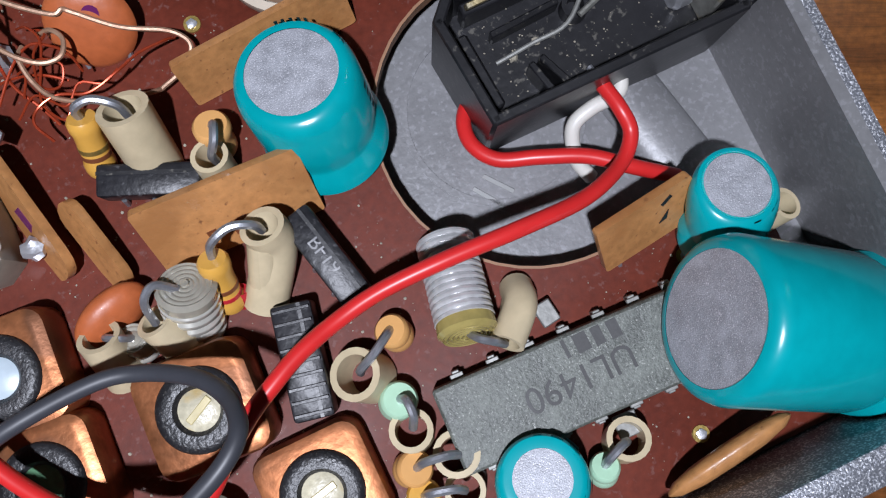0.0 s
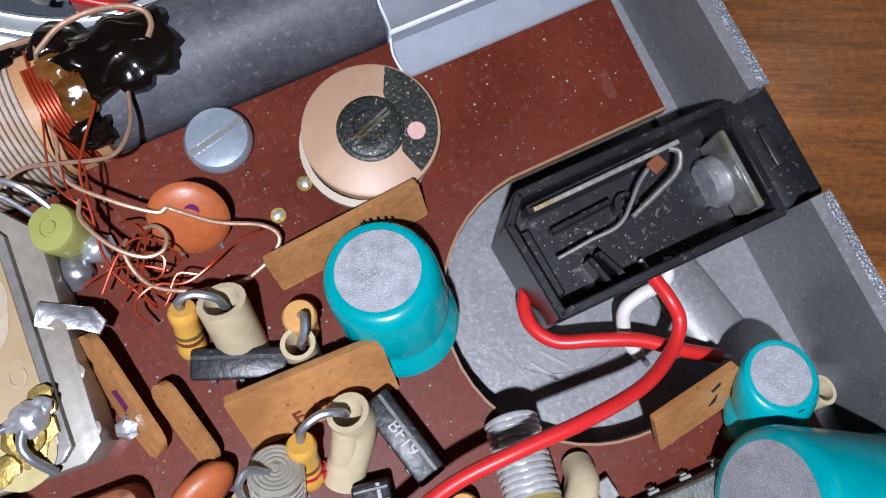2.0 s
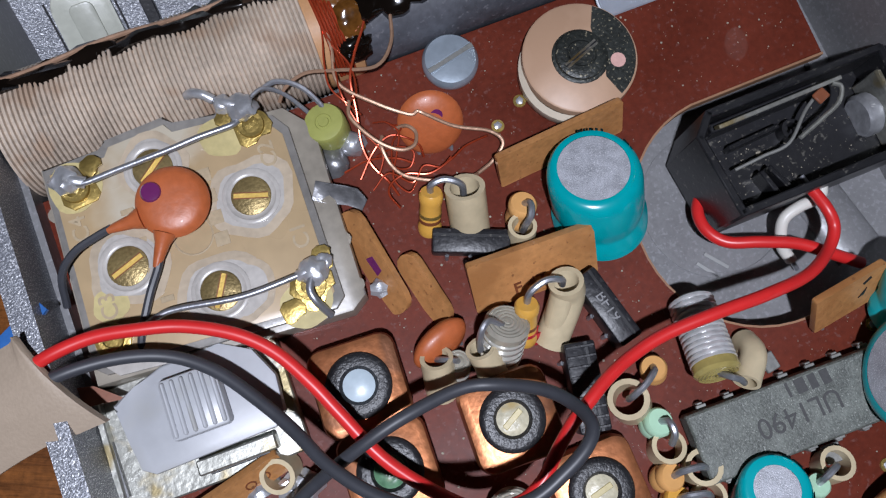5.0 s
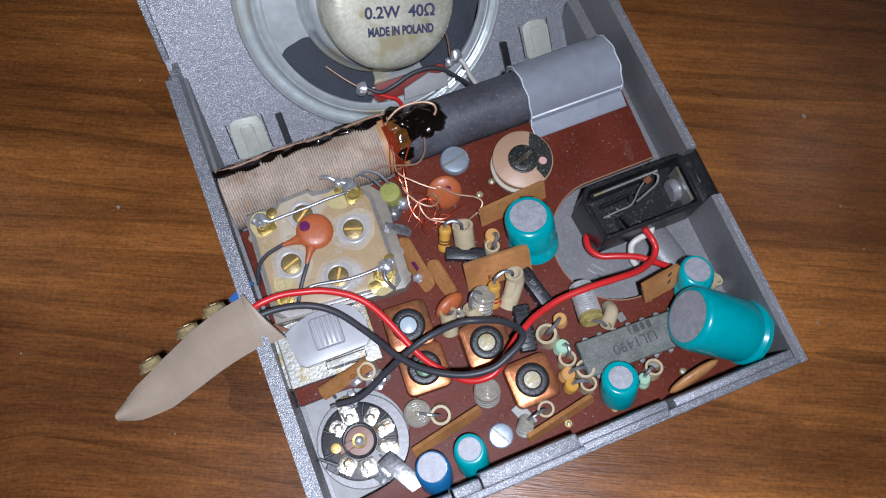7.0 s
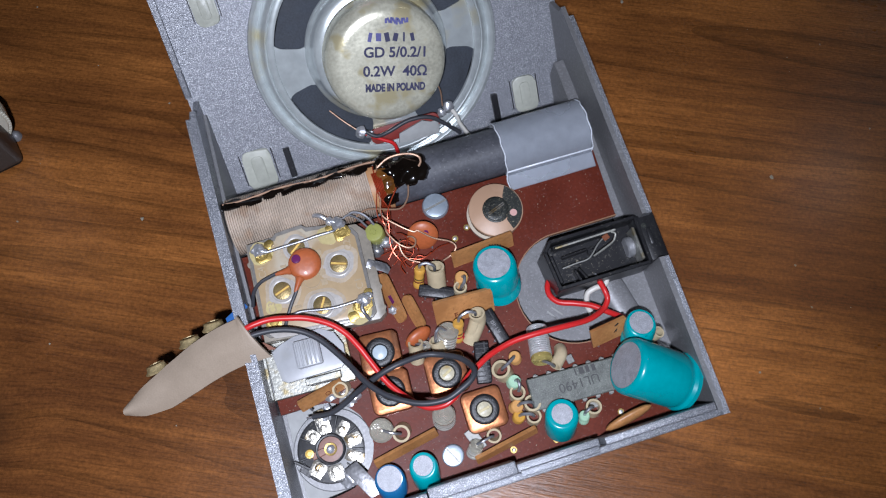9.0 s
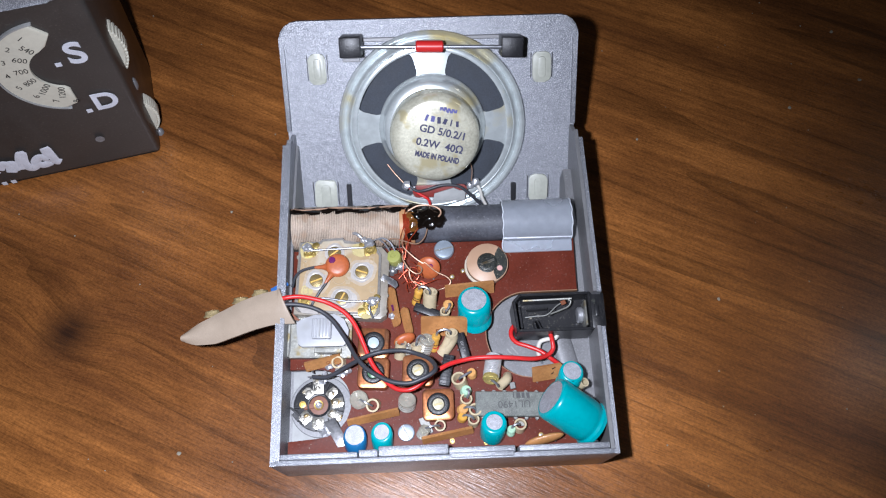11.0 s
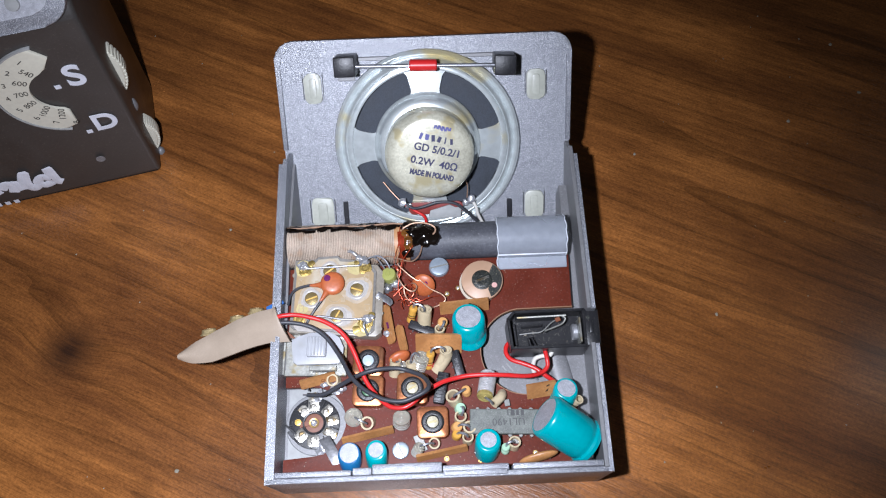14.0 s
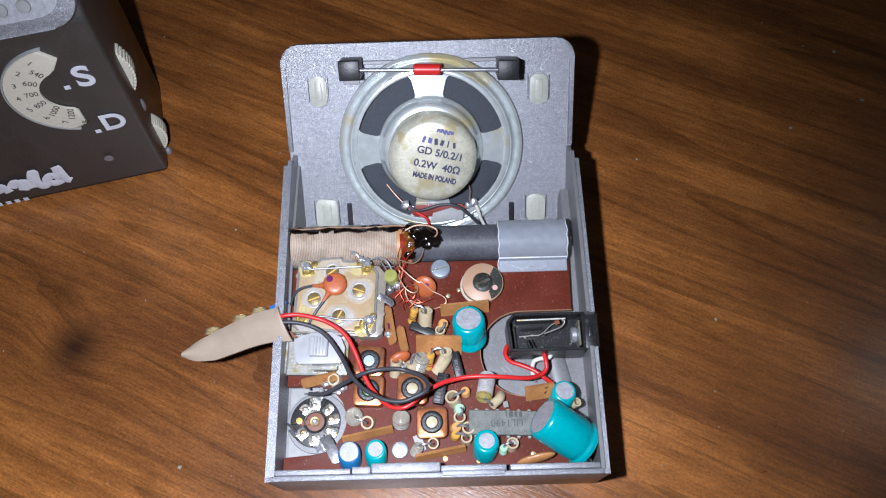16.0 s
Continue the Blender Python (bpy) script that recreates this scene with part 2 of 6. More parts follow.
M = {
    "wood": wood_material(),
    "case": material("silver_paint", (0.195, 0.204, 0.228), 0.42, 0.45, 0.06, 1350, 0.7, fleck=(0.60, 0.61, 0.64), edge=0.575),
    "case_in": material("grey_moulding", (0.20, 0.20, 0.205), 0.42, 0.2, 0.10, 500, 0.2, fleck=(0.25, 0.25, 0.26), edge=0.6),
    "board": material("brown_laminate", (0.118, 0.0215, 0.0108), 0.5, 0.0, 0.22, 420, 0.10, fleck=(0.14, 0.05, 0.04), coat=0.06),
    "board_edge": material("laminate_edge", (0.27, 0.14, 0.075), 0.6),
    "teal": material("teal_sleeve", (0.0, 0.315, 0.345), 0.24, 0.0, 0.08, 200, 0.03, coat=0.3),
    "ink": material("dark_ink", (0.006, 0.035, 0.04), 0.5),
    "alu": material("grained_aluminium", (0.39, 0.40, 0.435), 0.55, 0.35, 0.22, 2600, 0.35, fleck=(0.72, 0.72, 0.76), edge=0.62),
    "ceramic": material("tan_ceramic", (0.42, 0.195, 0.07), 0.36, 0.0, 0.2, 420, 0.35, fleck=(0.20, 0.085, 0.035), edge=0.68, dirt=(0.33, 0.145, 0.05), coat=0.15),
    "ceramic_dark": material("orange_brown_ceramic", (0.41, 0.105, 0.034), 0.40, 0.0, 0.14, 400, 0.2, coat=0.08),
    "sleeve": material("yellowed_tubing", (0.56, 0.465, 0.30), 0.34, 0.0, 0.12, 250, 0.08, trans=0.08),
    "black": material("black_plastic", (0.012, 0.012, 0.014), 0.38, 0.0, 0.3, 400, 0.15, fleck=(0.09, 0.085, 0.075)),
    "black_ribbed": material("scuffed_black_plastic", (0.012, 0.012, 0.015), 0.42, 0.0, 0.35, 500, 0.3, fleck=(0.06, 0.06, 0.065)),
    "copper": material("tarnished_copper_can", (0.38, 0.142, 0.058), 0.36, 0.7, 0.3, 420, 0.18, dirt=(0.24, 0.10, 0.05)),
    "ferrite_ring": material("black_ferrite", (0.016, 0.016, 0.018), 0.4, 0.0, 0.3, 900, 0.5, fleck=(0.07, 0.065, 0.06)),
    "slug_blue": material("pale_blue_slug", (0.42, 0.50, 0.55), 0.3, 0.0, 0.1, 300, 0.1),
    "slug_wax": material("waxed_slug", (0.50, 0.46, 0.33), 0.35, 0.0, 0.3, 500, 0.5, dirt=(0.38, 0.26, 0.08)),
    "slug_green": material("green_slug", (0.10, 0.22, 0.12), 0.3, 0.0, 0.3, 500, 0.3, dirt=(0.35, 0.33, 0.22)),
    "wire": material("tinned_wire", (0.37, 0.38, 0.41), 0.36, 0.75, 0.15, 600, 0.2),
    "foil_bright": material("bright_wound_foil", (0.70, 0.70, 0.70), 0.26, 0.5, 0.2, 300, 0.2),
    "amber_clear": material("amber_clear_plastic", (0.62, 0.50, 0.17), 0.08, 0.0, 0.2, 300, 0.15, trans=0.55, coat=0.3),
    "solder": material("solder", (0.62, 0.63, 0.66), 0.34, 0.7, 0.25, 300, 0.6),
    "foil": material("crumpled_foil", (0.27, 0.27, 0.28), 0.3, 0.7, 0.35, 300, 0.3),
    "red": material("red_insulation", (0.60, 0.022, 0.022), 0.36, 0.0, 0.06, 200, 0.04),
    "grey_wire": material("dark_grey_insulation", (0.040, 0.042, 0.050), 0.46, 0.0, 0.1, 250, 0.06),
    "white_wire": material("white_insulation", (0.62, 0.60, 0.55), 0.4, 0.0, 0.06, 250, 0.04),
    "zinc": material("yellow_passivated_zinc", (0.66, 0.71, 0.71), 0.2, 0.55, 0.16, 110, 0.05, dirt=(0.64, 0.57, 0.34), coat=0.25),
    "cone": material("dark_speaker_paper", (0.038, 0.045, 0.058), 0.75, 0.0, 0.25, 700, 0.3),
    "magnet": material("cream_plated_pot", (0.70, 0.68, 0.54), 0.26, 0.4, 0.2, 420, 0.12, dirt=(0.52, 0.46, 0.28)),
    "stamp": material("blue_black_stamp", (0.025, 0.025, 0.075), 0.6),
    "stamp_light": material("faded_violet_stamp", (0.09, 0.09, 0.26), 0.6),
    "polyvar": material("cream_plastic", (0.40, 0.290, 0.165), 0.28, 0.0, 0.10, 140, 0.06, dirt=(0.46, 0.41, 0.32)),
    "polyvar_clear": material("hazy_clear_plastic", (0.37, 0.33, 0.27), 0.33, 0.0, 0.2, 260, 0.12, trans=0.3),
    "haze_soft": material("thin_dried_cement", (0.435, 0.355, 0.26), 0.32, 0.0, 0.14, 400, 0.1),
    "haze_rim": material("grey_clear_plastic", (0.27, 0.255, 0.235), 0.22, 0.0, 0.2, 300, 0.12, trans=0.25),
    "haze": material("grey_dried_cement", (0.42, 0.395, 0.365), 0.3, 0.0, 0.14, 400, 0.1),
    "old_glue": material("yellowed_dried_cement", (0.50, 0.42, 0.20), 0.35, 0.0, 0.14, 400, 0.1),
    "brass": material("brass", (0.42, 0.30, 0.09), 0.36, 0.75, 0.25, 700, 0.25),
    "dull_brass": material("dull_brass", (0.27, 0.20, 0.085), 0.4, 0.6, 0.3, 900, 0.3),
    "gilt": material("bright_brass_cut", (0.80, 0.54, 0.14), 0.35, 0.3, 0.2, 800, 0.2),
    "violet": material("violet_paint", (0.13, 0.02, 0.10), 0.15, 0.0, 0.1, 300, 0.05, coat=0.5),
    "moulded": material("moulded_letters", (0.40, 0.315, 0.205), 0.35),
    "enamel": material("red_enamelled_copper", (0.40, 0.055, 0.02), 0.25, 0.5, 0.2, 400, 0.05),
    "litz": material("bare_brownish_wire", (0.38, 0.23, 0.15), 0.4, 0.4, 0.2, 500, 0.2),
    "rod": material("grey_ferrite_rod", (0.072, 0.075, 0.088), 0.55, 0.0, 0.3, 350, 0.3, fleck=(0.13, 0.13, 0.145)),
    "silk": material("silk_covered_wire", (0.48, 0.39, 0.31), 0.5, 0.0, 0.25, 600, 0.1, dirt=(0.40, 0.29, 0.21)),
    "tape": material("brown_paper_tape", (0.45, 0.24, 0.11), 0.5),
    "tar": material("black_pitch", (0.006, 0.004, 0.003), 0.13, 0.0, 0.3, 120, 0.12),
    "amber": material("amber_resin", (0.15, 0.058, 0.012), 0.15, 0.0, 0.5, 260, 0.2),
    "film_edge": material("cut_plastic_edge", (0.72, 0.76, 0.82), 0.3),
    "film": material("milky_plastic_sleeve", (0.60, 0.65, 0.73), 0.26, 0.0, 0.1, 120, 0.1, trans=0.6),
    "vinyl": material("beige_leathercloth", (0.36, 0.285, 0.215), 0.5, 0.0, 0.06, 900, 0.3),
    "stud": material("tarnished_tan_brass", (0.42, 0.33, 0.17), 0.5, 0.4, 0.3, 500, 0.4),
    "white": material("white_plastic", (0.40, 0.41, 0.43), 0.35, 0.0, 0.07, 200, 0.05, dirt=(0.33, 0.33, 0.32)),
    "pale": material("pale_grey_sheet", (0.31, 0.315, 0.31), 0.5, 0.0, 0.15, 150, 0.08),
    "steel": material("tinplate", (0.42, 0.42, 0.38), 0.38, 0.75, 0.25, 500, 0.25, dirt=(0.32, 0.26, 0.14)),
    "tarnish": material("tarnished_silver_plate", (0.44, 0.42, 0.37), 0.3, 0.85, 0.4, 500, 0.5, dirt=(0.26, 0.18, 0.08)),
    "pin": material("dull_tinned_pin", (0.24, 0.24, 0.225), 0.5, 0.4, 0.2, 500, 0.2),
    "clear": material("hazy_polystyrene", (0.74, 0.70, 0.58), 0.08, 0.0, 0.15, 300, 0.2, trans=0.6, coat=0.3),
    "chip": material("grey_moulded_resin", (0.125, 0.135, 0.12), 0.5, 0.0, 0.4, 1500, 0.5, fleck=(0.33, 0.34, 0.31)),
    "chip_ink": material("engraved_marking", (0.05, 0.05, 0.05), 0.6),
    "yellow": material("yellow_lacquer", (0.62, 0.33, 0.06), 0.3, 0.0, 0.06, 300, 0.05, coat=0.3),
    "peach": material("peach_lacquer", (0.64, 0.34, 0.12), 0.35, 0.0, 0.06, 300, 0.05),
    "mint": material("mint_lacquer", (0.40, 0.62, 0.44), 0.3, 0.0, 0.06, 300, 0.05),
    "band_brown": material("brown_band", (0.16, 0.05, 0.02), 0.4),
    "band_red": material("red_band", (0.42, 0.02, 0.03), 0.3),
    "fibre": material("red_brown_fibre", (0.20, 0.022, 0.016), 0.5),
    "trimmer": material("peach_ceramic_disc", (0.46, 0.295, 0.195), 0.45, 0.0, 0.08, 250, 0.08, dirt=(0.40, 0.25, 0.16)),
    "trimmer_body": material("white_ceramic_body", (0.55, 0.48, 0.38), 0.4, 0.0, 0.06, 250, 0.06),
    "silvering": material("worn_black_silvering", (0.025, 0.028, 0.025), 0.45, 0.2, 0.5, 700, 0.5, fleck=(0.33, 0.29, 0.2)),
    "pink": material("pink_paint_dot", (0.62, 0.36, 0.32), 0.4),
    "led": material("yellow_green_resin", (0.30, 0.31, 0.09), 0.3, 0.0, 0.1, 300, 0.05),
    "blue": material("blue_sleeve", (0.012, 0.13, 0.30), 0.22, coat=0.3),
    "glue": material("yellowish_glue", (0.42, 0.43, 0.37), 0.35, 0.0, 0.1, 250, 0.3),
    "plated": material("blue_zinc_plate", (0.39, 0.455, 0.52), 0.32, 0.5, 0.12, 300, 0.12),
    "face": material("dark_brown_grey_face", (0.045, 0.041, 0.038), 0.40, 0.0, 0.12, 400, 0.12, fleck=(0.075, 0.07, 0.062)),
    "cream": material("cream_plastic_dial", (0.60, 0.58, 0.48), 0.35, 0.0, 0.06, 250, 0.04),
    "print": material("white_print", (0.66, 0.68, 0.74), 0.5),
    "number": material("black_print", (0.02, 0.02, 0.02), 0.5),
    "dust": material("dust", (0.30, 0.27, 0.21), 0.8),
    "rusty": material("tan_phenolic", (0.20, 0.065, 0.03), 0.4, 0.0, 0.15, 250, 0.1),
    "blueprint": material("blue_paint", (0.03, 0.12, 0.35), 0.3),
    "bulb": material("dirty_glass_tube", (0.66, 0.64, 0.57), 0.14, 0.5, 0.15, 200, 0.15),
}
M["board"].node_tree.nodes["Principled BSDF"].inputs["Specular IOR Level"].default_value = 0.2
M["black"].node_tree.nodes["Principled BSDF"].inputs["Specular IOR Level"].default_value = 0.5

# ---- shapes, in millimetres ----
def put(dst, src, m=None):
    """Adds the mesh src to dst, moved by m (mm)."""
    me = bpy.data.meshes.new("tmp")
    if m is not None:
        src.transform(m)
    src.to_mesh(me)
    src.free()
    dst.from_mesh(me)
    bpy.data.meshes.remove(me)
    return dst


def tr(x=0, y=0, z=0, rx=0, ry=0, rz=0):
    return pose(x, y, z, rx, ry, rz)


def along(a, b):
    """The pose at a whose z points to b."""
    a, b = Vector(a), Vector(b)
    return Matrix.Translation(a) @ (b - a).to_track_quat("Z", "Y").to_matrix().to_4x4()


def box(sx, sy, sz, bevel=0.15, seg=1):
    """A box on z = 0, with eased edges."""
    bm = bmesh.new()
    bmesh.ops.create_cube(bm, size=1, matrix=Matrix.Translation((0, 0, sz / 2)) @ Matrix.Diagonal((sx, sy, sz, 1)))
    if bevel:
        bmesh.ops.bevel(bm, geom=bm.edges[:], offset=bevel, segments=seg, profile=0.5, affect="EDGES")
    return bm


def lathe(profile, seg=24):
    """A turned shape from (radius, z) pairs, bottom to top."""
    bm = bmesh.new()
    rings = []
    for r, z in profile:
        if r < 1e-5:
            rings.append([bm.verts.new((0, 0, z))])
        else:
            rings.append([bm.verts.new((r * math.cos(a), r * math.sin(a), z)) for a in (2 * math.pi * i / seg for i in range(seg))])
    for a, b in zip(rings, rings[1:]):
        for i in range(seg):
            j = (i + 1) % seg
            if len(a) == 1 and len(b) == 1:
                continue
            if len(a) == 1:
                bm.faces.new((a[0], b[j], b[i]))
            elif len(b) == 1:
                bm.faces.new((a[i], a[j], b[0]))
            else:
                bm.faces.new((a[i], a[j], b[j], b[i]))
    bmesh.ops.recalc_face_normals(bm, faces=bm.faces)
    return bm


def cyl(r, h, ease=0.15, seg=24):
    e = min(ease, h / 2.5, r / 2)
    return lathe([(0, 0), (r - e, 0), (r, e), (r, h - e), (r - e, h), (0, h)], seg)


def pipe(r, inner, h, seg=20):
    """An open tube."""
    w = (r - inner) * 0.3
    return lathe([(inner, 0.0), (r, 0), (r, h - w), (r - w, h), (inner + w, h), (inner, h - w), (inner, 0.0)], seg)


def smooth_path(pts, step=6):
    """Catmull-Rom through the points."""
    p = [Vector(q) for q in pts]
    p = [p[0] * 2 - p[1]] + p + [p[-1] * 2 - p[-2]]
    out = []
    for i in range(1, len(p) - 2):
        a, b, c, d = p[i - 1:i + 3]
        for k in range(step):
            t = k / step
            out.append(0.5 * (2 * b + (c - a) * t + (2 * a - 5 * b + 4 * c - d) * t * t + (3 * b - a - 3 * c + d) * t ** 3))
    out.append(p[-2])
    return out


def cable(pts, r, seg=10, step=6, inner=None):
    """A round wire through the points."""
    path = smooth_path(pts, step)
    bm = bmesh.new()
    rings = []
    up = Vector((0.13, 0.21, 0.97))
    n = len(path)
    for i, p in enumerate(path):
        d = (path[min(i + 1, n - 1)] - path[max(i - 1, 0)]).normalized()
        s = d.cross(up)
        s = s.normalized() if s.length > 1e-4 else Vector((1, 0, 0))
        up = s.cross(d).normalized()
        rings.append([bm.verts.new(p + r * (math.cos(a) * s + math.sin(a) * up)) for a in (2 * math.pi * k / seg for k in range(seg))])
    for a, b in zip(rings, rings[1:]):
        for k in range(seg):
            j = (k + 1) % seg
            bm.faces.new((a[k], a[j], b[j], b[k]))
    if inner is None:
        bm.faces.new(rings[0])
        bm.faces.new(rings[-1])
    else:
        extra = []
        for ring, p in ((rings[0], path[0]), (rings[-1], path[-1])):
            extra.append([bm.verts.new(p + (v.co - p) * inner / r) for v in ring])
        for ring, e in ((rings[0], extra[0]), (rings[-1], extra[1])):
            for k in range(seg):
                j = (k + 1) % seg
                bm.faces.new((ring[k], ring[j], e[j], e[k]))
        for k in range(seg):
            j = (k + 1) % seg
            bm.faces.new((extra[0][k], extra[0][j], extra[1][j], extra[1][k]))
    bmesh.ops.recalc_face_normals(bm, faces=bm.faces)
    return bm


def prism(poly, z0, z1, ease=0.0):
    """A flat outline raised from z0 to z1."""
    bm = bmesh.new()
    lo = [bm.verts.new((x, y, z0)) for x, y in poly]
    hi = [bm.verts.new((x, y, z1)) for x, y in poly]
    bm.faces.new(lo)
    top = bm.faces.new(hi)
    for i in range(len(poly)):
        j = (i + 1) % len(poly)
        bm.faces.new((lo[i], lo[j], hi[j], hi[i]))
    if ease:
        bmesh.ops.bevel(bm, geom=list(top.edges), offset=ease, segments=2, profile=0.6, affect="EDGES")
    bmesh.ops.recalc_face_normals(bm, faces=bm.faces)
    return bm


def outline(w, h, r, seg=5, x=0, y=0):
    """A rectangle with rounded corners."""
    pts = []
    for cx, cy, a0 in ((w / 2 - r, h / 2 - r, 0), (-w / 2 + r, h / 2 - r, 90), (-w / 2 + r, -h / 2 + r, 180), (w / 2 - r, -h / 2 + r, 270)):
        for k in range(seg + 1):
            a = radians(a0 + 90 * k / seg)
            pts.append((x + cx + r * math.cos(a), y + cy + r * math.sin(a)))
    return pts


def disc_poly(r, seg=28, x=0, y=0, a0=0, a1=360):
    return [(x + r * math.cos(radians(a0 + (a1 - a0) * k / seg)), y + r * math.sin(radians(a0 + (a1 - a0) * k / seg))) for k in range(seg + (a1 - a0 < 360))]


def blob(r, flat=1.0, rough=0.15, seed=0, sub=2):
    """A lump, as of solder or glue."""
    bm = bmesh.new()
    bmesh.ops.create_icosphere(bm, subdivisions=sub, radius=r)
    for v in bm.verts:
        k = 1 + rough * noise.noise(v.co * (1.7 / r) + Vector((seed * 3.7, seed, 0)))
        v.co = Vector((v.co.x * k, v.co.y * k, v.co.z * k * flat))
    return bm


def letters(body, size, depth=0.05, align="CENTER", bold=0.0):
    """Raised or printed characters lying in the xy plane."""
    c = bpy.data.curves.new("text", "FONT")
    c.body, c.size, c.extrude, c.align_x, c.align_y = body, size, depth, align, "CENTER"
    c.offset = bold
    ob = bpy.data.objects.new("text", c)
    scene.collection.objects.link(ob)
    me = bpy.data.meshes.new_from_object(ob.evaluated_get(bpy.context.evaluated_depsgraph_get()))
    bm = bmesh.new()
    bm.from_mesh(me)
    bpy.data.objects.remove(ob)
    bpy.data.curves.remove(c)
    bpy.data.meshes.remove(me)
    return bm


def link(name, bm, mat, angle=38):
    me = bpy.data.meshes.new(name)
    bm.transform(Matrix.Scale(U, 4))
    bm.to_mesh(me)
    bm.free()
    me.materials.append(M[mat])
    me.shade_smooth()
    me.set_sharp_from_angle(angle=radians(angle))
    return new(name, me)


def part(name, bm, mat, parent, label="", m=None):
    """Links bm as one mesh under a thing or a part."""
    if m is not None:
        bm.transform(m)
    ob = link(name, bm, mat)
    ob.parent = parent
    return tagged(ob, label)


def thing(name, m, label, category, group="", kind=""):
    ob = new(name)
    ob.empty_display_size = 0.002
    ob.matrix_world = m
    return tagged(ob, label, category, group, kind)


def solid(name, bm, mat, m, label, category, group="", kind=""):
    ob = link(name, bm, mat)
    ob.matrix_world = m
    return tagged(ob, label, category, group, kind)


# ---- table and the room's shell ----
def table():
    bm = bmesh.new()
    bmesh.ops.create_cube(bm, size=1, matrix=Matrix.Translation((60, 150, -15)) @ Matrix.Diagonal((1500, 1200, 30, 1)))
    bmesh.ops.bevel(bm, geom=bm.edges[:], offset=3, segments=2, affect="EDGES")
    ob = link("table_top", bm, "wood")
    tagged(ob, "varnished dark walnut table top with streaked grain", "table", kind="structure")


table()


# ---- the open radio's shell ----
PANEL = tr(-6.6, 42.5, 1.4, 42)
XL, XR, YB = -45.9, 33.2, -47.4


def under(y):
    return -20.8 - math.tan(radians(5)) * y


def side_wall(x0, x1, spans):
    """One upright side, cut in spans of y, each with its top height."""
    bm = bmesh.new()
    for y0, y1, top0, top1 in spans:
        poly = [(y0, under(y0)), (y1, under(y1)), (y1, top1), (y0, top0)]
        b = prism(poly, 0, x1 - x0)
        b.transform(Matrix(((0, 0, 1, x0), (1, 0, 0, 0), (0, 1, 0, 0), (0, 0, 0, 1))))
        put(bm, b)
    bmesh.ops.recalc_face_normals(bm, faces=bm.faces)
    return bm


def radio_case():
    ob = thing("radio_case", RADIO.copy(), "open silver-painted plastic pocket radio shell lying on its face", "radio case")
    def wall_parts(name, x0, x1, spans, mat):
        for s in spans:
            part(name, side_wall(x0, x1, [s]), mat, ob)
    wall_parts("side_wall", XL, XL + 1.3, [(YB, 34.5, 6.9, 6.0), (34.5, 38.5, 3.2, 0.6)], "case")
    wall_parts("side_wall", XL + 1.3, XL + 2.3, [(YB + 1, 35.5, 7.7, 7.0), (35.5, 40.5, 4.4, 0.8)], "case")
    wall_parts("side_wall", XR - 1.2, XR, [(YB, -17.6, 7.0, 6.8), (-17.6, -8.9, 0.5, 0.5), (-8.9, 34.5, 6.8, 5.6), (34.5, 38.5, 2.6, 0.2)], "case")
    wall_parts("side_wall", XR - 2.1, XR - 1.2, [(YB + 1, -17.6, 7.7, 7.5), (-17.6, -8.9, -0.5, -0.5), (-8.9, 36.5, 7.5, 6.2), (36.5, 41, 4.4, 1.0)], "case_in")
    wall_parts("inner_cheek", XL + 2.3, XL + 2.9, [(-20, 14, 2.0, 2.0), (14, 38, 2.0, -0.8)], "case_in")
    wall_parts("inner_cheek", XR - 4.2, XR - 2.1, [(-8.6, 14, -3.2, -3.2), (14, 30, -3.2, -4.0)], "case_in")
    # bottom wall with its stepped rim
    def sill(x0, x1, y0, y1, top):
        b = box(x1 - x0, y1 - y0, top - under(y1), 0.25, 2)
        return b, tr((x0 + x1) / 2, (y0 + y1) / 2, under(y1))
    for x0, x1, y0, y1, top in ((XL + 0.02, XR - 0.02, YB, YB + 1.25, 6.9), (XL + 2.3, -26.2, YB + 1.25, -44.9, 7.6),
                                (-25.9, -21.6, YB + 1.25, -44.5, 7.4), (-21.4, -5.6, YB + 1.25, -43.9, 7.7),
                                (-5.5, 9.6, YB + 1.25, -44.6, 6.6), (-5.2, 9.2, YB + 0.4, YB + 1.6, 7.2), (10.4, XR - 2.2, YB + 1.25, -44.8, 7.7)):
        b, m = sill(x0, x1, y0, y1, top)
        part("rim_section", b, "case", ob, "", m)
    part("floor_plate", prism([(XL + 2, YB + 1), (XR - 2, YB + 1), (XR - 2, 7.2), (XL + 2, 7.2)], -5.2, -4.0), "case_in", ob)
    part("aerial_trough", prism([(XL + 2, 7.0), (XR - 2, 7.0), (XR - 2, 19.6), (XL + 2, 19.6)], -7.0, -5.9), "case_in", ob)
    bm = lathe([(7.2, 0), (7.2, 0.12), (6.7, 0.12), (6.7, 0)], 40)
    part("moulded_ring", bm, "case_in", ob, "", tr(14.5, -15.2, -4.0))
    for x, y, a in ((11.1, -20.8, -55), (12.2, -20.2, -52)):
        part("moulded_mark", box(2.6, 0.35, 0.12, 0.03), "pale", ob, "", tr(x, y, -4, 0, 0, a))
    # the sloped speaker panel, with a raised lip round its head
    w, top = 78.4, 27.7
    pts = [(-w / 2 + 0.4, -27), (w / 2 - 0.4, -27)] + [(w / 2 - 5 + 5 * math.cos(radians(a)), top - 5 + 5 * math.sin(radians(a))) for a in range(0, 91, 10)] + \
          [(-w / 2 + 5 + 5 * math.cos(radians(a)), top - 5 + 5 * math.sin(radians(a))) for a in range(90, 181, 10)]
    part("speaker_panel", prism(pts, -2.4, 0, 0.0), "case", ob, "", PANEL.copy())
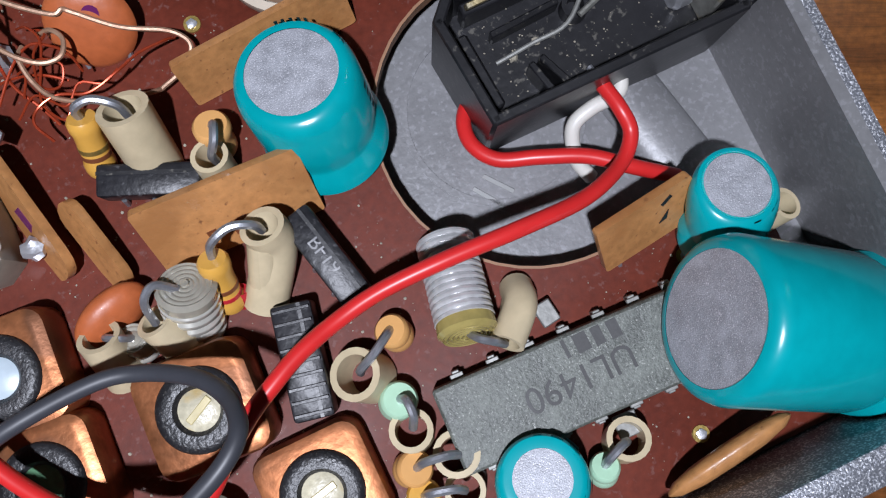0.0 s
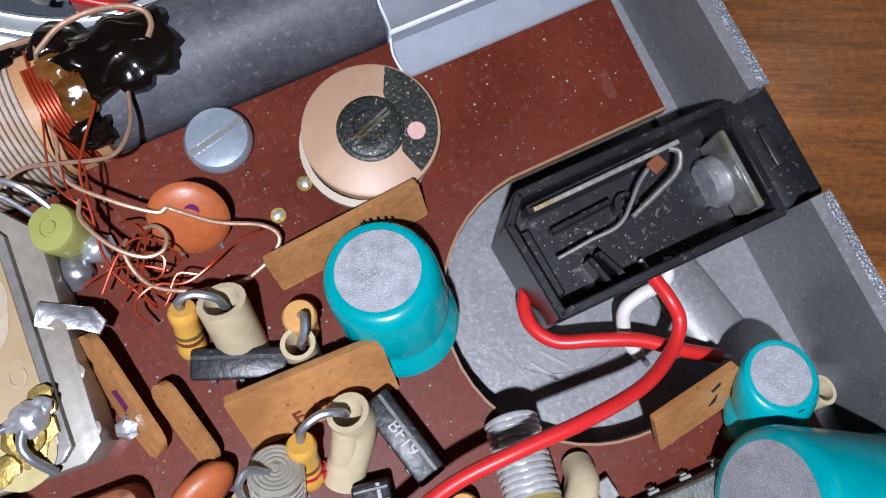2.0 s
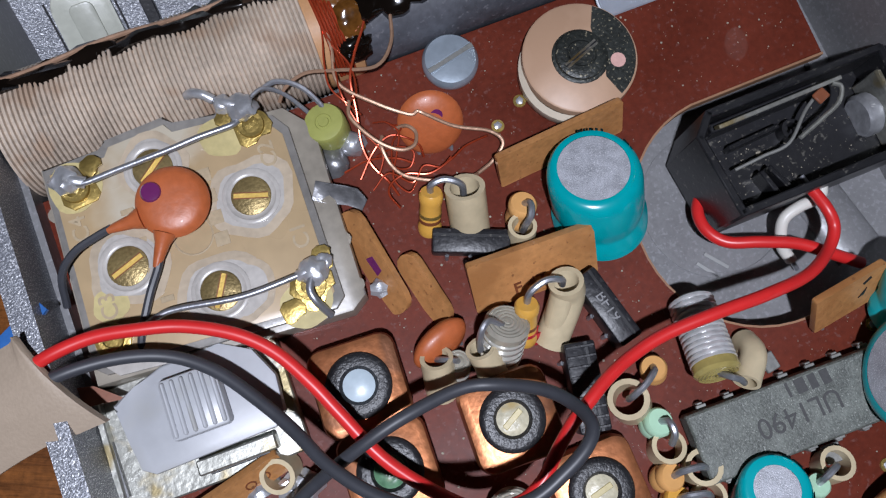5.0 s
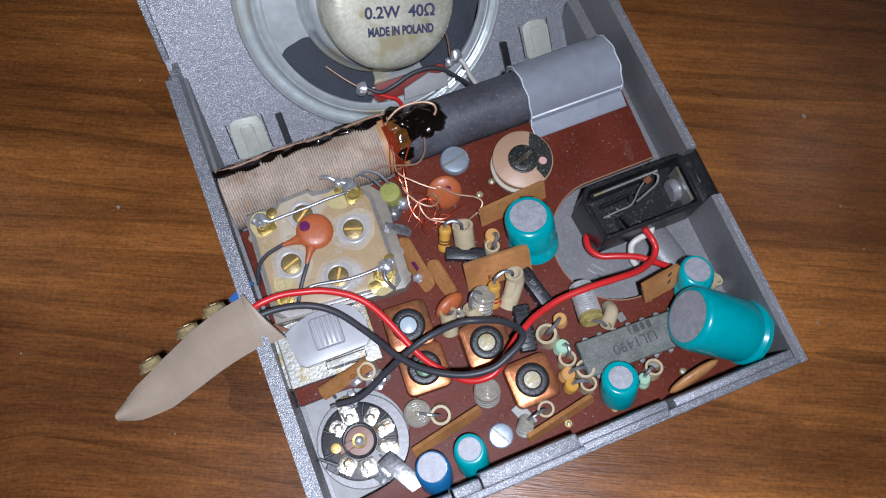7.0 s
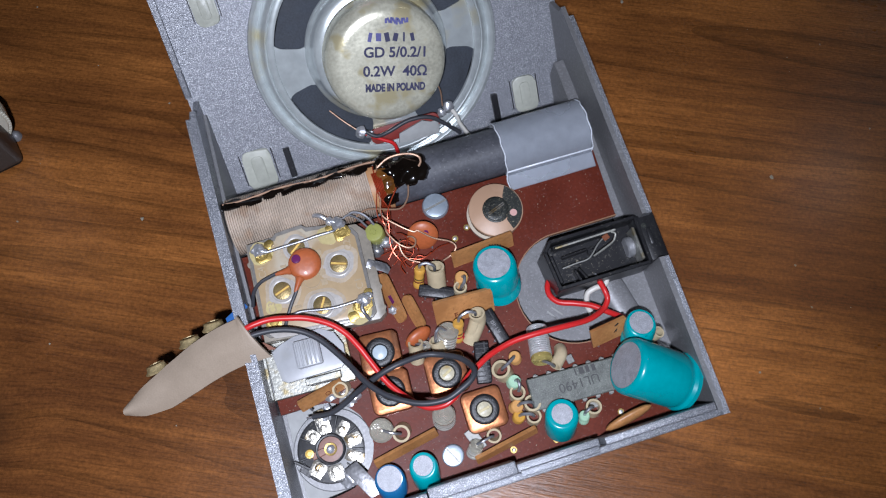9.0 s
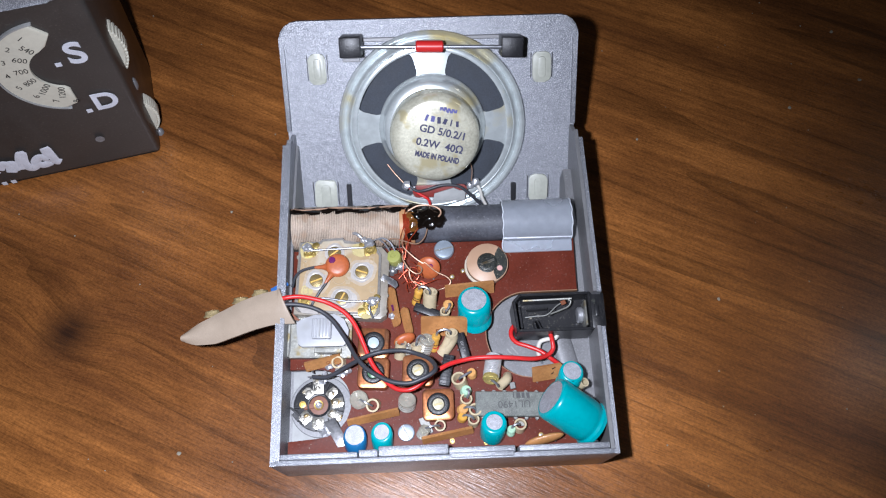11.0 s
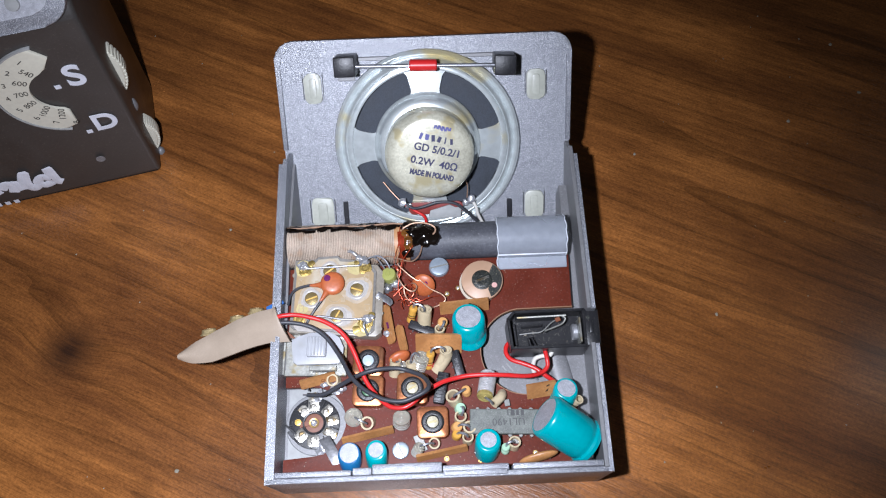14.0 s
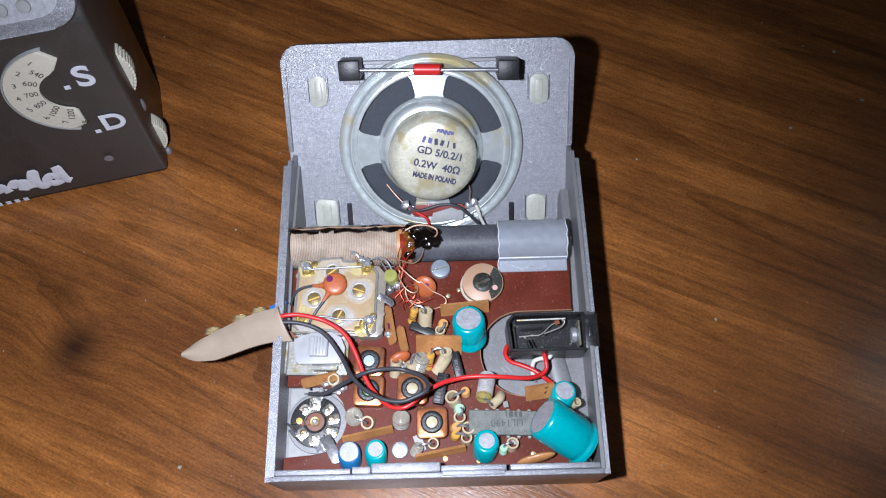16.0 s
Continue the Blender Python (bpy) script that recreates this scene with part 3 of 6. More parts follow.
    outer = pts[2:]
    rim = [(w / 2, -1.0)] + outer + [(-w / 2, -1.0)] + [(-w / 2 + 1.3, -1.0)] + [(x * 0.967, 0.2 + y * 0.942 if y > 0 else y) for x, y in reversed(outer)] + [(w / 2 - 1.3, -1.0)]
    part("panel_lip", prism(rim, -0.2, 0.9, 0.2), "case", ob, "", PANEL.copy())
    # the grille housing below the panel, on which the head of the shell leans
    poly = [(19, under(19)), (23, under(23)), (60, 10), (62, 13.5), (25, -17), (19, -14)]
    b = prism(poly, 0, 74)
    b.transform(Matrix(((0, 0, 1, -43.5), (1, 0, 0, 0), (0, 1, 0, 0), (0, 0, 0, 1))))
    part("grille_housing", b, "case_in", ob)
    part("back_plate", prism([(XL + 2.4, 16.2), (XR - 2.4, 16.2), (XR - 2.4, 17), (XL + 2.4, 17)], -19, -7.1), "case_in", ob)
    # moulded slots and posts of the panel
    for x, v in ((-23.5, -19.6), (22.4, -20.6)):
        part("rib", box(1.3, 6.5, 1.2, 0.1), "black_ribbed", ob, "", PANEL @ tr(x, v, 0))
    for x in (-20.6, 22.0):
        part("post", box(4.6, 5.2, 0.7, 0.15), "case_in", ob, "", PANEL @ tr(x, 19.6, 0))
    part("post_wall", box(40, 1.0, 1.3, 0.15), "case_in", ob, "", PANEL @ tr(0.5, 22.6, 0))
    return ob


radio_case()

for i, (x, v, w, h) in enumerate(((-29.7, 15.3, 4.6, 8.0), (29.8, 14.3, 5.0, 8.0), (-30.0, -19.4, 6.2, 8.6), (29.4, -19.2, 5.2, 8.0))):
    g = thing("glue_pad", RADIO @ tr(x * U, 0, 0).inverted() @ tr(x * U, 0, 0) @ pose(-6.6 * U, 42.5 * U, 1.4 * U, 42) @ pose(x * U, v * U, 0),
              "yellowish blob of hardened glue on the silver panel", "glue", "glue pads on the speaker panel")
    b = prism(outline(w, h, 1.6, 5), 0.02, 0.75, 0.35)
    for vt in b.verts:
        vt.co += 0.22 * noise.noise_vector(vt.co * 0.6 + Vector((i * 9, 0, 0)))
    part("pad", b, "glue", g)
    b = prism(outline(w * 0.42, h * 0.68, 0.8, 4), 0.7, 1.0, 0.2)
    part("ridge", b, "glue", g)
    for sx in (-1, 1):
        part("slot_edge", box(0.22, h * 0.8, 0.14, 0.03), "black_ribbed", g, "", tr(sx * (w / 2 + 0.35), 0.4, 0))


# ---- loudspeaker ----
def speaker():
    sp = thing("loudspeaker", RADIO @ pose(-6.4 * U, 42.1 * U, 1.15 * U, 42), "round loudspeaker with plated basket and cream magnet pot", "loudspeaker")
    part("flange", lathe([(22.2, 0.2), (25.1, 0.1), (25.25, 1.1), (25.0, 1.7), (24.4, 1.95), (23.9, 1.7), (23.5, 1.25), (23.1, 1.5), (22.6, 2.3), (22.0, 2.75), (21.4, 2.6), (21.2, 1.6)], 72), "zinc", sp, "rainbow-tinted plated rim")
    part("cone", lathe([(20.9, 1.0), (16, 1.6), (9, 2.2), (0, 2.4)], 48), "cone", sp, "dark blue-grey paper cone")
    # basket: inner collar and four spokes, with window frames
    part("collar", lathe([(14.3, 2.9), (14.25, 3.5), (13.9, 3.9), (13.4, 4.4), (13.0, 5.3), (12.7, 6.2), (12.2, 6.6), (11.0, 6.7)], 64), "zinc", sp)
    part("outer_ring", lathe([(22.0, 2.3), (21.4, 3.35), (20.7, 3.55), (20.2, 3.45), (20.1, 2.8)], 72), "zinc", sp)
    for a in (0, 90, 180, 270):
        r0, r1, half, ease = 13.2, 21.0, 14.0 if a != 270 else 17.0, 2.6
        bm, rows, n = bmesh.new(), [], 22
        for k in range(n + 1):
            r = r0 + (r1 - r0) * k / n
            d = min(r - r0, r1 - r)
            bend = 1 - math.sqrt(max(0.0, 1 - (1 - min(d / ease, 1)) ** 2))
            s = half + bend * ease / r * 57.3
            s = 45.0 if k in (0, n) else min(s, 45.0)
            rows.append([bm.verts.new((r * math.cos(radians(a + s * q / 4)), r * math.sin(radians(a + s * q / 4)), 3.0 + 0.15 * math.cos(math.pi * (r - r0) / (r1 - r0)))) for q in range(-4, 5)])
        for p, q in zip(rows, rows[1:]):
            for k in range(8):
                bm.faces.new((p[k], q[k], q[k + 1], p[k + 1]))
        bmesh.ops.recalc_face_normals(bm, faces=bm.faces)
        low = bmesh.ops.extrude_face_region(bm, geom=bm.faces[:])
        bmesh.ops.translate(bm, verts=[v for v in low["geom"] if isinstance(v, bmesh.types.BMVert)], vec=(0, 0, -0.5))
        bmesh.ops.recalc_face_normals(bm, faces=bm.faces)
        part("spoke", bm, "zinc", sp)
    part("magnet_pot", lathe([(12.0, 4), (11.7, 10.6), (11.5, 11.6), (10.8, 12.6), (9.6, 13.15), (8.4, 13.32), (0, 13.35)], 56), "magnet", sp, "cream plated magnet pot with stamped text", tr(0.5, -0.9, 0))
    top = 13.42
    pot = tr(0.9, -0.6, top, 0, 0, -14)
    part("marking", letters("GD 5/0.2/1", 2.7, 0.03, bold=0.07), "stamp", sp, "", pot @ tr(1.3, 1.7, 0))
    part("marking", letters("0.2W  40Ω", 2.7, 0.03, bold=0.07), "stamp", sp, "", pot @ tr(1.2, -1.9, 0))
    part("marking", letters("MADE IN POLAND", 1.75, 0.03, bold=0.09), "stamp", sp, "", pot @ tr(1.2, -5.0, 0, 0, 0, 1) @ Matrix.Diagonal((0.8, 1.15, 1, 1)))
    for k, (wd, mat) in enumerate(((0.7, "stamp_light"), (1.0, "stamp_light"), (0.9, "stamp"), (0.9, "stamp"), (0.35, "stamp"), (0.7, "stamp"))):
        part("blurred_logo", box(wd, 1.5 if k % 2 else 1.7, 0.05, 0), mat, sp, "", pot @ tr(-3.6 + k * 1.6, 4.6, -0.03, 0, 0, 12 * (k % 3 - 1)))
    for k in range(9):
        part("blurred_emblem", box(0.45, 1.3 - 0.1 * abs(k - 4), 0.05, 0), "stamp_light", sp, "", pot @ tr(-0.6 + k * 0.5, 7.6 + 0.1 * math.sin(k), -0.03, 0, 0, 30 * (k % 2)))
    # lug board with solder tags
    part("lug_board", prism(outline(15, 3.4, 1.4, 4), 3.6, 4.2, 0.1), "fibre", sp, "red fibre lug strip", tr(1.6, -17.6, 0))
    part("paper_patch", prism([(-4.5, -1.6), (4.4, -1.9), (4.6, 1.2), (3.0, 1.0), (1.4, 1.9), (-4.0, 0.4)], 4.35, 4.9, 0.1), "pale", sp, "scrap of grey paper", tr(4.0, -18.4, 0.4))
    for x, y, s in ((-7.6, -15.6, 1), (11.4, -15.4, 2)):
        part("solder_tag", put(blob(1.25, 0.7, 0.4, s), blob(0.9, 0.6, 0.5, s + 4), tr(1.6 if s == 1 else -1.6, -0.9, 0)), "solder", sp, "bright solder tag", tr(x, y, 4.6))
    part("pigtail", cable([(-12.6, -9.8, 3.4), (-10.4, -12.6, 4.0), (-7.8, -15.4, 4.8)], 0.14, 6), "litz", sp)
    part("pigtail", cable([(9.6, -8.6, 6), (10.4, -11.4, 5.2), (10.2, -14.8, 4.8)], 0.14, 6), "litz", sp)


speaker()

lead = solid("speaker_lead", cable([(-6.6, -16.0, 5.0), (-4.6, -17.4, 5.8), (-2.0, -17.0, 6.4), (2.6, -15.8, 6.4), (7.0, -16.4, 6.2), (10.4, -19.4, 5.4), (13.0, -22.4, 4.0)], 0.42, 10),
      "grey_wire", RADIO @ pose(-6.6 * U, 42.5 * U, 1.4 * U, 42), "black insulated lead looping below the speaker", "wire")
solid("speaker_lead", cable([(11.6, -15.6, 4.8), (12.8, -18.0, 4.8), (13.4, -20.4, 4.2), (15.0, -24, 3)], 0.45, 10),
      "white_wire", RADIO @ pose(-6.6 * U, 42.5 * U, 1.4 * U, 42), "white insulated lead soldered to the speaker tag", "wire")
solid("speaker_lead", cable([(-6.8, -16.6, 4.6), (-3.8, -18.6, 4.9), (-1.4, -20.4, 5.0), (-1, -24, 4)], 0.4, 10),
      "red", RADIO @ pose(-6.6 * U, 42.5 * U, 1.4 * U, 42), "red insulated lead under the black one", "wire")


# steel spindle between two black rubber blocks over the speaker
def spindle():
    sp = thing("spindle", RADIO @ pose(-6.6 * U, 42.0 * U, 0.95 * U, 42), "thin steel spindle with a red sleeve between black rubber blocks", "spindle")
    part("rod", cable([(-18, 22.3, 8.2), (0, 21.9, 8.3), (18.6, 21.4, 8.2)], 0.5, 10, 3), "wire", sp, "bright steel rod")
    part("sleeve", cyl(1.5, 7.0, 0.3, 24), "red", sp, "glossy red plastic sleeve", tr(-3.5, 22.1, 8.3, 0, 90, -1.5))
    for x, v, a in ((-20.0, 22.4, 1), (20.9, 21.4, -2)):
        part("block", box(5.4, 5.0, 9.6, 0.3, 2), "black_ribbed", sp, "square black rubber block", tr(x, v, 0.6, 0, 0, a))


spindle()


# ---- circuit board ----
def circuit_board():
    arc = [(15.8 + 11.0 * math.cos(radians(a)), -17.0 + 11.0 * math.sin(radians(a))) for a in range(96, 266, 8)]
    pts = [(-43.4, 6.8), (-15.0, 6.8), (-14.6, 8.0), (29.0, 8.0), (28.6, -5.9)] + arc + [(25.4, -28.6), (27.6, -31.0), (27.6, -44.7), (-43.2, -44.7), (-43.2, -41.2)] + \
          [(-36.6 + 8.3 * math.cos(radians(a)), -32.4 + 8.3 * math.sin(radians(a))) for a in range(-90, 91, 10)] + [(-43.2, -24.1)]
    ob = thing("circuit_board", RADIO.copy(), "reddish brown laminate circuit board with a round cut-out", "circuit board")
    part("laminate", prism(pts, -1.2, 0, 0.08), "board", ob)
    edge = [(28.7, -6.15)] + [(15.8 + 10.8 * math.cos(radians(a)), -17.0 + 10.8 * math.sin(radians(a))) for a in range(96, 266, 8)] + [(25.4, -28.4)]
    edge2 = [(x, y) for x, y in reversed([(28.7, -5.92)] + arc + [(25.4, -28.58)])]
    part("cut_edge", prism(edge + edge2, -1.15, -0.02), "board_edge", ob, "pale raw edge of the cut-out")
    rnd = random.Random(4)
    for x, y in ((0, 0), (-2.8, -1.5), (24.5, -40.2), (16.5, -41.8), (-17.8, -35.0), (-4.5, -42.4), (3.5, -43.0), (21.0, -30.6)):
        part("solder_ring", lathe([(0.32, 0), (0.62, 0), (0.6, 0.12), (0.34, 0.12)], 14), "brass", ob, "", tr(x, y, 0))
        part("solder_joint", blob(0.42, 0.7, 0.4, rnd.random() * 9, 1), "solder", ob, "", tr(x, y, 0.1))
    bm = bmesh.new()
    for _ in range(1500):
        x, y = rnd.uniform(-42, 28), rnd.uniform(-43, 7)
        if (x - 15.8) ** 2 + (y + 17) ** 2 < 150 or (x > 15 and -29 < y < -5) or (x < -28 and -41.5 < y < -24) or x > 27:
            continue
        put(bm, blob(0.03 + 0.10 * rnd.random() ** 3, 0.6, 0.4, rnd.random() * 99, 1), tr(x, y, 0.02))
    part("dust_specks", bm, "dust", ob)["kind"] = "stuff"
    return ob


circuit_board()


# ---- electrolytic capacitors ----
def electrolytic(base, tip, r, mat="teal", label="", disc=0.74, face=None):
    """Stands from base to tip; face: which way its end looks, where the can sits bent on its leads."""
    a, b = Vector(base), Vector(tip)
    h = (b - a).length
    turned, lean = along(a * U, b * U), None
    if face:
        turned = along(a * U, (a + Vector(face)) * U)
        d = turned.to_3x3().inverted() @ (b - a)
        h, lean = d.z, Matrix(((1, 0, d.x / d.z, 0), (0, 1, d.y / d.z, 0), (0, 0, 1, 0), (0, 0, 0, 1)))
    ob = thing("electrolytic_capacitor", RADIO @ turned, label, "capacitor", "electrolytic capacitors on the board")
    prof = [(0, 0), (r * 0.93, 0), (r * 1.03, 0.35), (r * 1.03, 1.2), (r * 0.94, 1.7), (r * 0.935, 2.0), (r * 0.985, 2.6), (r, 3.2), (r, h - 1.0), (r * 0.96, h - 0.42), (r * 0.88, h - 0.08), (r * 0.80, h), (r * disc, h - 0.02)]
    if h < 4.5:
        prof = [(0, 0), (r * 0.95, 0), (r, 0.3), (r, h - 0.7), (r * 0.96, h - 0.3), (r * 0.88, h - 0.05), (r * 0.80, h), (r * disc, h - 0.02)]
    part("sleeve", lathe(prof, 48), mat, ob, "", lean)
    part("end_disc", lathe([(0, h - 0.15), (r * disc + 0.02, h - 0.15), (r * disc, h - 0.06), (0, h - 0.02)], 48), "alu", ob, "grained aluminium end disc", lean)
    part("rubber_base", cyl(r * 0.8, 0.5, 0.1), "sleeve", ob, "pale sealing rubber", tr(0, 0, -0.4))
    for s in (-1, 1):
        part("lead", cable([(s * r * 0.4, 0, 0), (s * r * 0.4, 0, -1.6)], 0.28, 8, 2), "wire", ob)
    ob["lean_x"], ob["lean_y"] = (lean[0][2], lean[1][2]) if lean else (0.0, 0.0)
    return ob, h


def side_marks(ob, r, h, spec):
    """Bent marks printed round the sleeve: angle, height, width, size."""
    lean = Matrix(((1, 0, ob["lean_x"], 0), (0, 1, ob["lean_y"], 0), (0, 0, 1, 0), (0, 0, 0, 1)))
    for a, z, w, s in spec:
        bm = bmesh.new()
        n = 5
        rows = []
        for k in range(n + 1):
            q = radians(a) + (k / n - 0.5) * w / r
            rows.append([bm.verts.new(((r + 0.03) * math.cos(q), (r + 0.03) * math.sin(q), z + d * s / 2)) for d in (-1, 1)])
        for p, q in zip(rows, rows[1:]):
            bm.faces.new((p[0], q[0], q[1], p[1]))
        bmesh.ops.solidify(bm, geom=bm.faces[:], thickness=0.05)
        part("printed_mark", bm, "ink", ob, "", lean)


c1, h = electrolytic((2.4, -13.0, -0.1), (2.1, -9.3, 5.3), 4.1, label="upright teal sleeved electrolytic capacitor with grained disc", disc=0.745, face=(-0.03, 0.22, 0.97))
side_marks(c1, 3.74, h, [(a, h - 0.2, 0.22, 0.46) for a in (256, 249, 241, 233, 226)] + [(190, h - 0.2, 0.7, 0.4), (180, h - 0.22, 0.3, 0.36)])
side_marks(c1, 4.07, h, [(150, h - 1.6 - 0.5 * k, 0.5, 0.3) for k in range(4)])
c2, h = electrolytic((29.0, -40.3, 1.7), (18.5, -34.15, 6.95), 5.25, label="large teal sleeved electrolytic capacitor lying tilted", disc=0.80)
c3, h = electrolytic((23.6, -30.6, 0.2), (24.6, -27.7, 4.6), 2.95, label="small teal sleeved electrolytic capacitor behind the large one", face=(0.1, 0.18, 0.98))
side_marks(c3, 2.62, h, [(158, h - 0.18, 0.5, 0.34), (146, h - 0.18, 0.3, 0.34), (116, h - 0.18, 0.5, 0.34)])
side_marks(c3, 2.9, h, [(150, h - 0.6, 0.3, 0.4), (158, h - 0.6, 0.3, 0.4)])
c4, h = electrolytic((5.0, -41.0, 0.0), (5.4, -38.9, 4.0), 3.0, label="small upright teal electrolytic capacitor with black printing", disc=0.63, face=(0.0, 0.2, 1))
side_marks(c4, 2.72, h, [(128, h - 0.2, 0.7, 0.32), (150, h - 0.22, 0.6, 0.4), (196, h - 0.2, 0.9, 0.36), (224, h - 0.2, 0.8, 0.4), (250, h - 0.22, 0.5, 0.3)])
side_marks(c4, 3.05, h, [(150, h - 0.9, 0.9, 0.7), (205, h - 0.9, 1.0, 0.9), (235, h - 1.5, 0.8, 0.8), (265, h - 2.2, 0.8, 0.8), (170, 1.6, 0.8, 0.8)])
electrolytic((-20.9, -42.4, 0.0), (-20.95, -40.1, 3.3), 2.6, label="small upright teal electrolytic capacitor beside the blue one", disc=0.68, face=(-0.12, 0.1, 1))
electrolytic((-27.2, -42.3, 0.0), (-27.3, -40.5, 2.6), 2.8, "blue", "small upright blue sleeved electrolytic capacitor with bright disc", 0.84, face=(-0.15, 0.0, 1))


# ---- flat ceramic plates and discs ----
def plate(name, a, b, drop, lean, thick, label, mat="ceramic", round_r=0.25, group="flat ceramic capacitors"):
    """A thin upright plate whose top edge runs from a to b; lean: where its foot is, in mm."""
    a, b = Vector(a), Vector(b)
    x = (b - a).normalized()
    down = Vector((lean[0], lean[1], -drop)).normalized()
    n = x.cross(down).normalized()
    down = n.cross(x).normalized()
    w, h = (b - a).length, Vector((lean[0], lean[1], -drop)).length
    m = Matrix(((x.x, -down.x, n.x, 0), (x.y, -down.y, n.y, 0), (x.z, -down.z, n.z, 0), (0, 0, 0, 1)))
    m.translation = (a + b) / 2 * U
    ob = thing(name, RADIO @ m, label, "capacitor", group)
    body = prism(outline(w, h, round_r, 3, 0, -h / 2), -thick / 2, thick / 2, 0.18)
    part("body", body, mat, ob)
    for s in (-1, 1):
        part("lead", cable([(s * w * 0.33, -h + 0.3, 0), (s * w * 0.34, -h - 0.6, 0.0), (s * w * 0.33, -h - 1.2, 0)], 0.22, 6, 3), "wire", ob)
    return ob, w, h


p1, w, h = plate("ceramic_capacitor", (-11.0, -12.9, 4.3), (0.3, -13.4, 4.4), 4.2, (-0.7, -3.5), 0.75, "tan flat ceramic plate capacitor marked in brown")
part("marking", letters("F 47", 1.7, 0.03, bold=0.03), "band_brown", p1, "", tr(-0.6, -4.1, -0.4, 0, 0, 4))
plate("ceramic_capacitor", (-4.9, -5.0, 3.6), (7.4, -4.2, 3.8), 3.7, (-0.2, -1.7), 0.7, "plain tan flat ceramic plate capacitor by the trimmer")
p, w, h = plate("ceramic_capacitor", (15.1, -26.5, 3.9), (22.3, -25.6, 4.0), 3.4, (-0.9, -2.6), 0.7, "tan flat ceramic plate capacitor with a torn corner")
part("torn_mark", prism([(-0.4, -0.4), (0.45, 0.45), (0.2, -0.3)], -0.42, -0.34), "black", p, "", tr(1.2, -2.3, 0))
part("mark", box(0.9, 0.3, 0.06, 0), "black", p, "", tr(1.6, -0.9, -0.4, 0, 0, 30))
plate("ceramic_capacitor", (-29.2, -36.9, 2.1), (-17.0, -34.6, 2.4), 2.0, (0.3, -1.1), 0.7, "tan flat ceramic plate capacitor beside a glass-cased part")
plate("ceramic_capacitor", (-11.7, -41.7, 2.0), (0.4, -39.6, 2.3), 2.0, (0.2, -0.9), 0.8, "long tan flat ceramic plate capacitor near the rim")
p, w, h = plate("ceramic_capacitor", (-39.6, -22.9, 2.2), (-30.9, -21.0, 2.4), 2.0, (0.0, -1.6), 0.8, "tan flat ceramic plate capacitor with stamped rings")
for x in (1.2, 2.5):
    part("mark", lathe([(0.36, -0.46), (0.5, -0.46), (0.5, -0.42), (0.35, -0.38)], 12), "band_brown", p, "", tr(x, -1.4, 0))


def lens_disc(a, b, bulge, r, label, lean=(0, 0), mat="ceramic", mark=None):
    """A disc capacitor with a swollen rim, seen nearly edge on, between the ends a and b."""
    a, b = Vector(a), Vector(b)
    mid, x = (a + b) / 2, (b - a).normalized()
    up = Vector((lean[0], lean[1], 1.0))
    up = (up - x * up.dot(x)).normalized()
    n = x.cross(up).normalized()
    m = Matrix(((x.x, up.x, n.x, 0), (x.y, up.y, n.y, 0), (x.z, up.z, n.z, 0), (0, 0, 0, 1)))
    m.translation = mid * U
    ob = thing("disc_capacitor", RADIO @ m, label, "capacitor", "disc ceramic capacitors")
    half = (b - a).length / 2
    body = lathe([(0, -bulge), (half * 0.55, -bulge * 0.92), (half * 0.86, -bulge * 0.62), (half * 0.98, -bulge * 0.2), (half, 0.05), (half * 0.97, bulge * 0.25), (half * 0.85, bulge * 0.62), (half * 0.5, bulge * 0.93), (0, bulge)], 36)
    body.transform(Matrix.Diagonal((1, r / half, 1, 1)))
    part("body", body, mat, ob)
    if mark:
        part("paint_mark", cyl(0.6, 0.12, 0.03, 14), mark, ob, "", tr(half * 0.2, r * 0.3, bulge * 0.8))
    for s in (-1, 1):
        part("lead", cable([(s * half * 0.5, -r * 0.8, 0), (s * half * 0.5, -r - 0.6, 0)], 0.22, 6, 2), "wire", ob)


p, w, h = plate("ceramic_capacitor", (-17.6, -4.4, 3.2), (-16.0, -14.2, 1.9), 2.6, (-1.9, -0.3), 0.7, "tan flat ceramic plate capacitor by the tuning capacitor", round_r=1.35)
part("paint_mark", prism([(-0.9, -0.5), (0.9, -0.3), (0.7, 0.5), (-0.8, 0.4)], 0.33, 0.4), "violet", p, "violet paint mark", tr(0.3, -1.5, 0))
part("paint_mark", prism([(-0.9, -0.5), (0.9, -0.3), (0.7, 0.5), (-0.8, 0.4)], -0.4, -0.33), "violet", p, "violet paint mark", tr(0.3, -1.5, 0))
plate("ceramic_capacitor", (-14.4, -9.6, 2.5), (-13.0, -16.4, 1.6), 2.1, (-1.6, -0.3), 0.7, "small tan flat ceramic plate capacitor standing on edge", round_r=1.15)
lens_disc((12.4, -44.0, 1.5), (21.4, -42.2, 3.4), 0.75, 1.6, "tan disc capacitor leaning by the bottom rim", (0, 0.4))
lens_disc((-17.8, -18.9, 1.7), (-12.6, -16.9, 1.8), 1.0, 1.8, "glossy orange disc capacitor beside sleeved leads", (0.2, 0.8), "ceramic_dark")
lens_disc((-11.6, 1.0, 1.8), (-5.8, -0.1, 2.1), 0.85, 3.1, "glossy orange round disc capacitor under fine wires", (0.1, 1.0), "ceramic_dark", "violet")


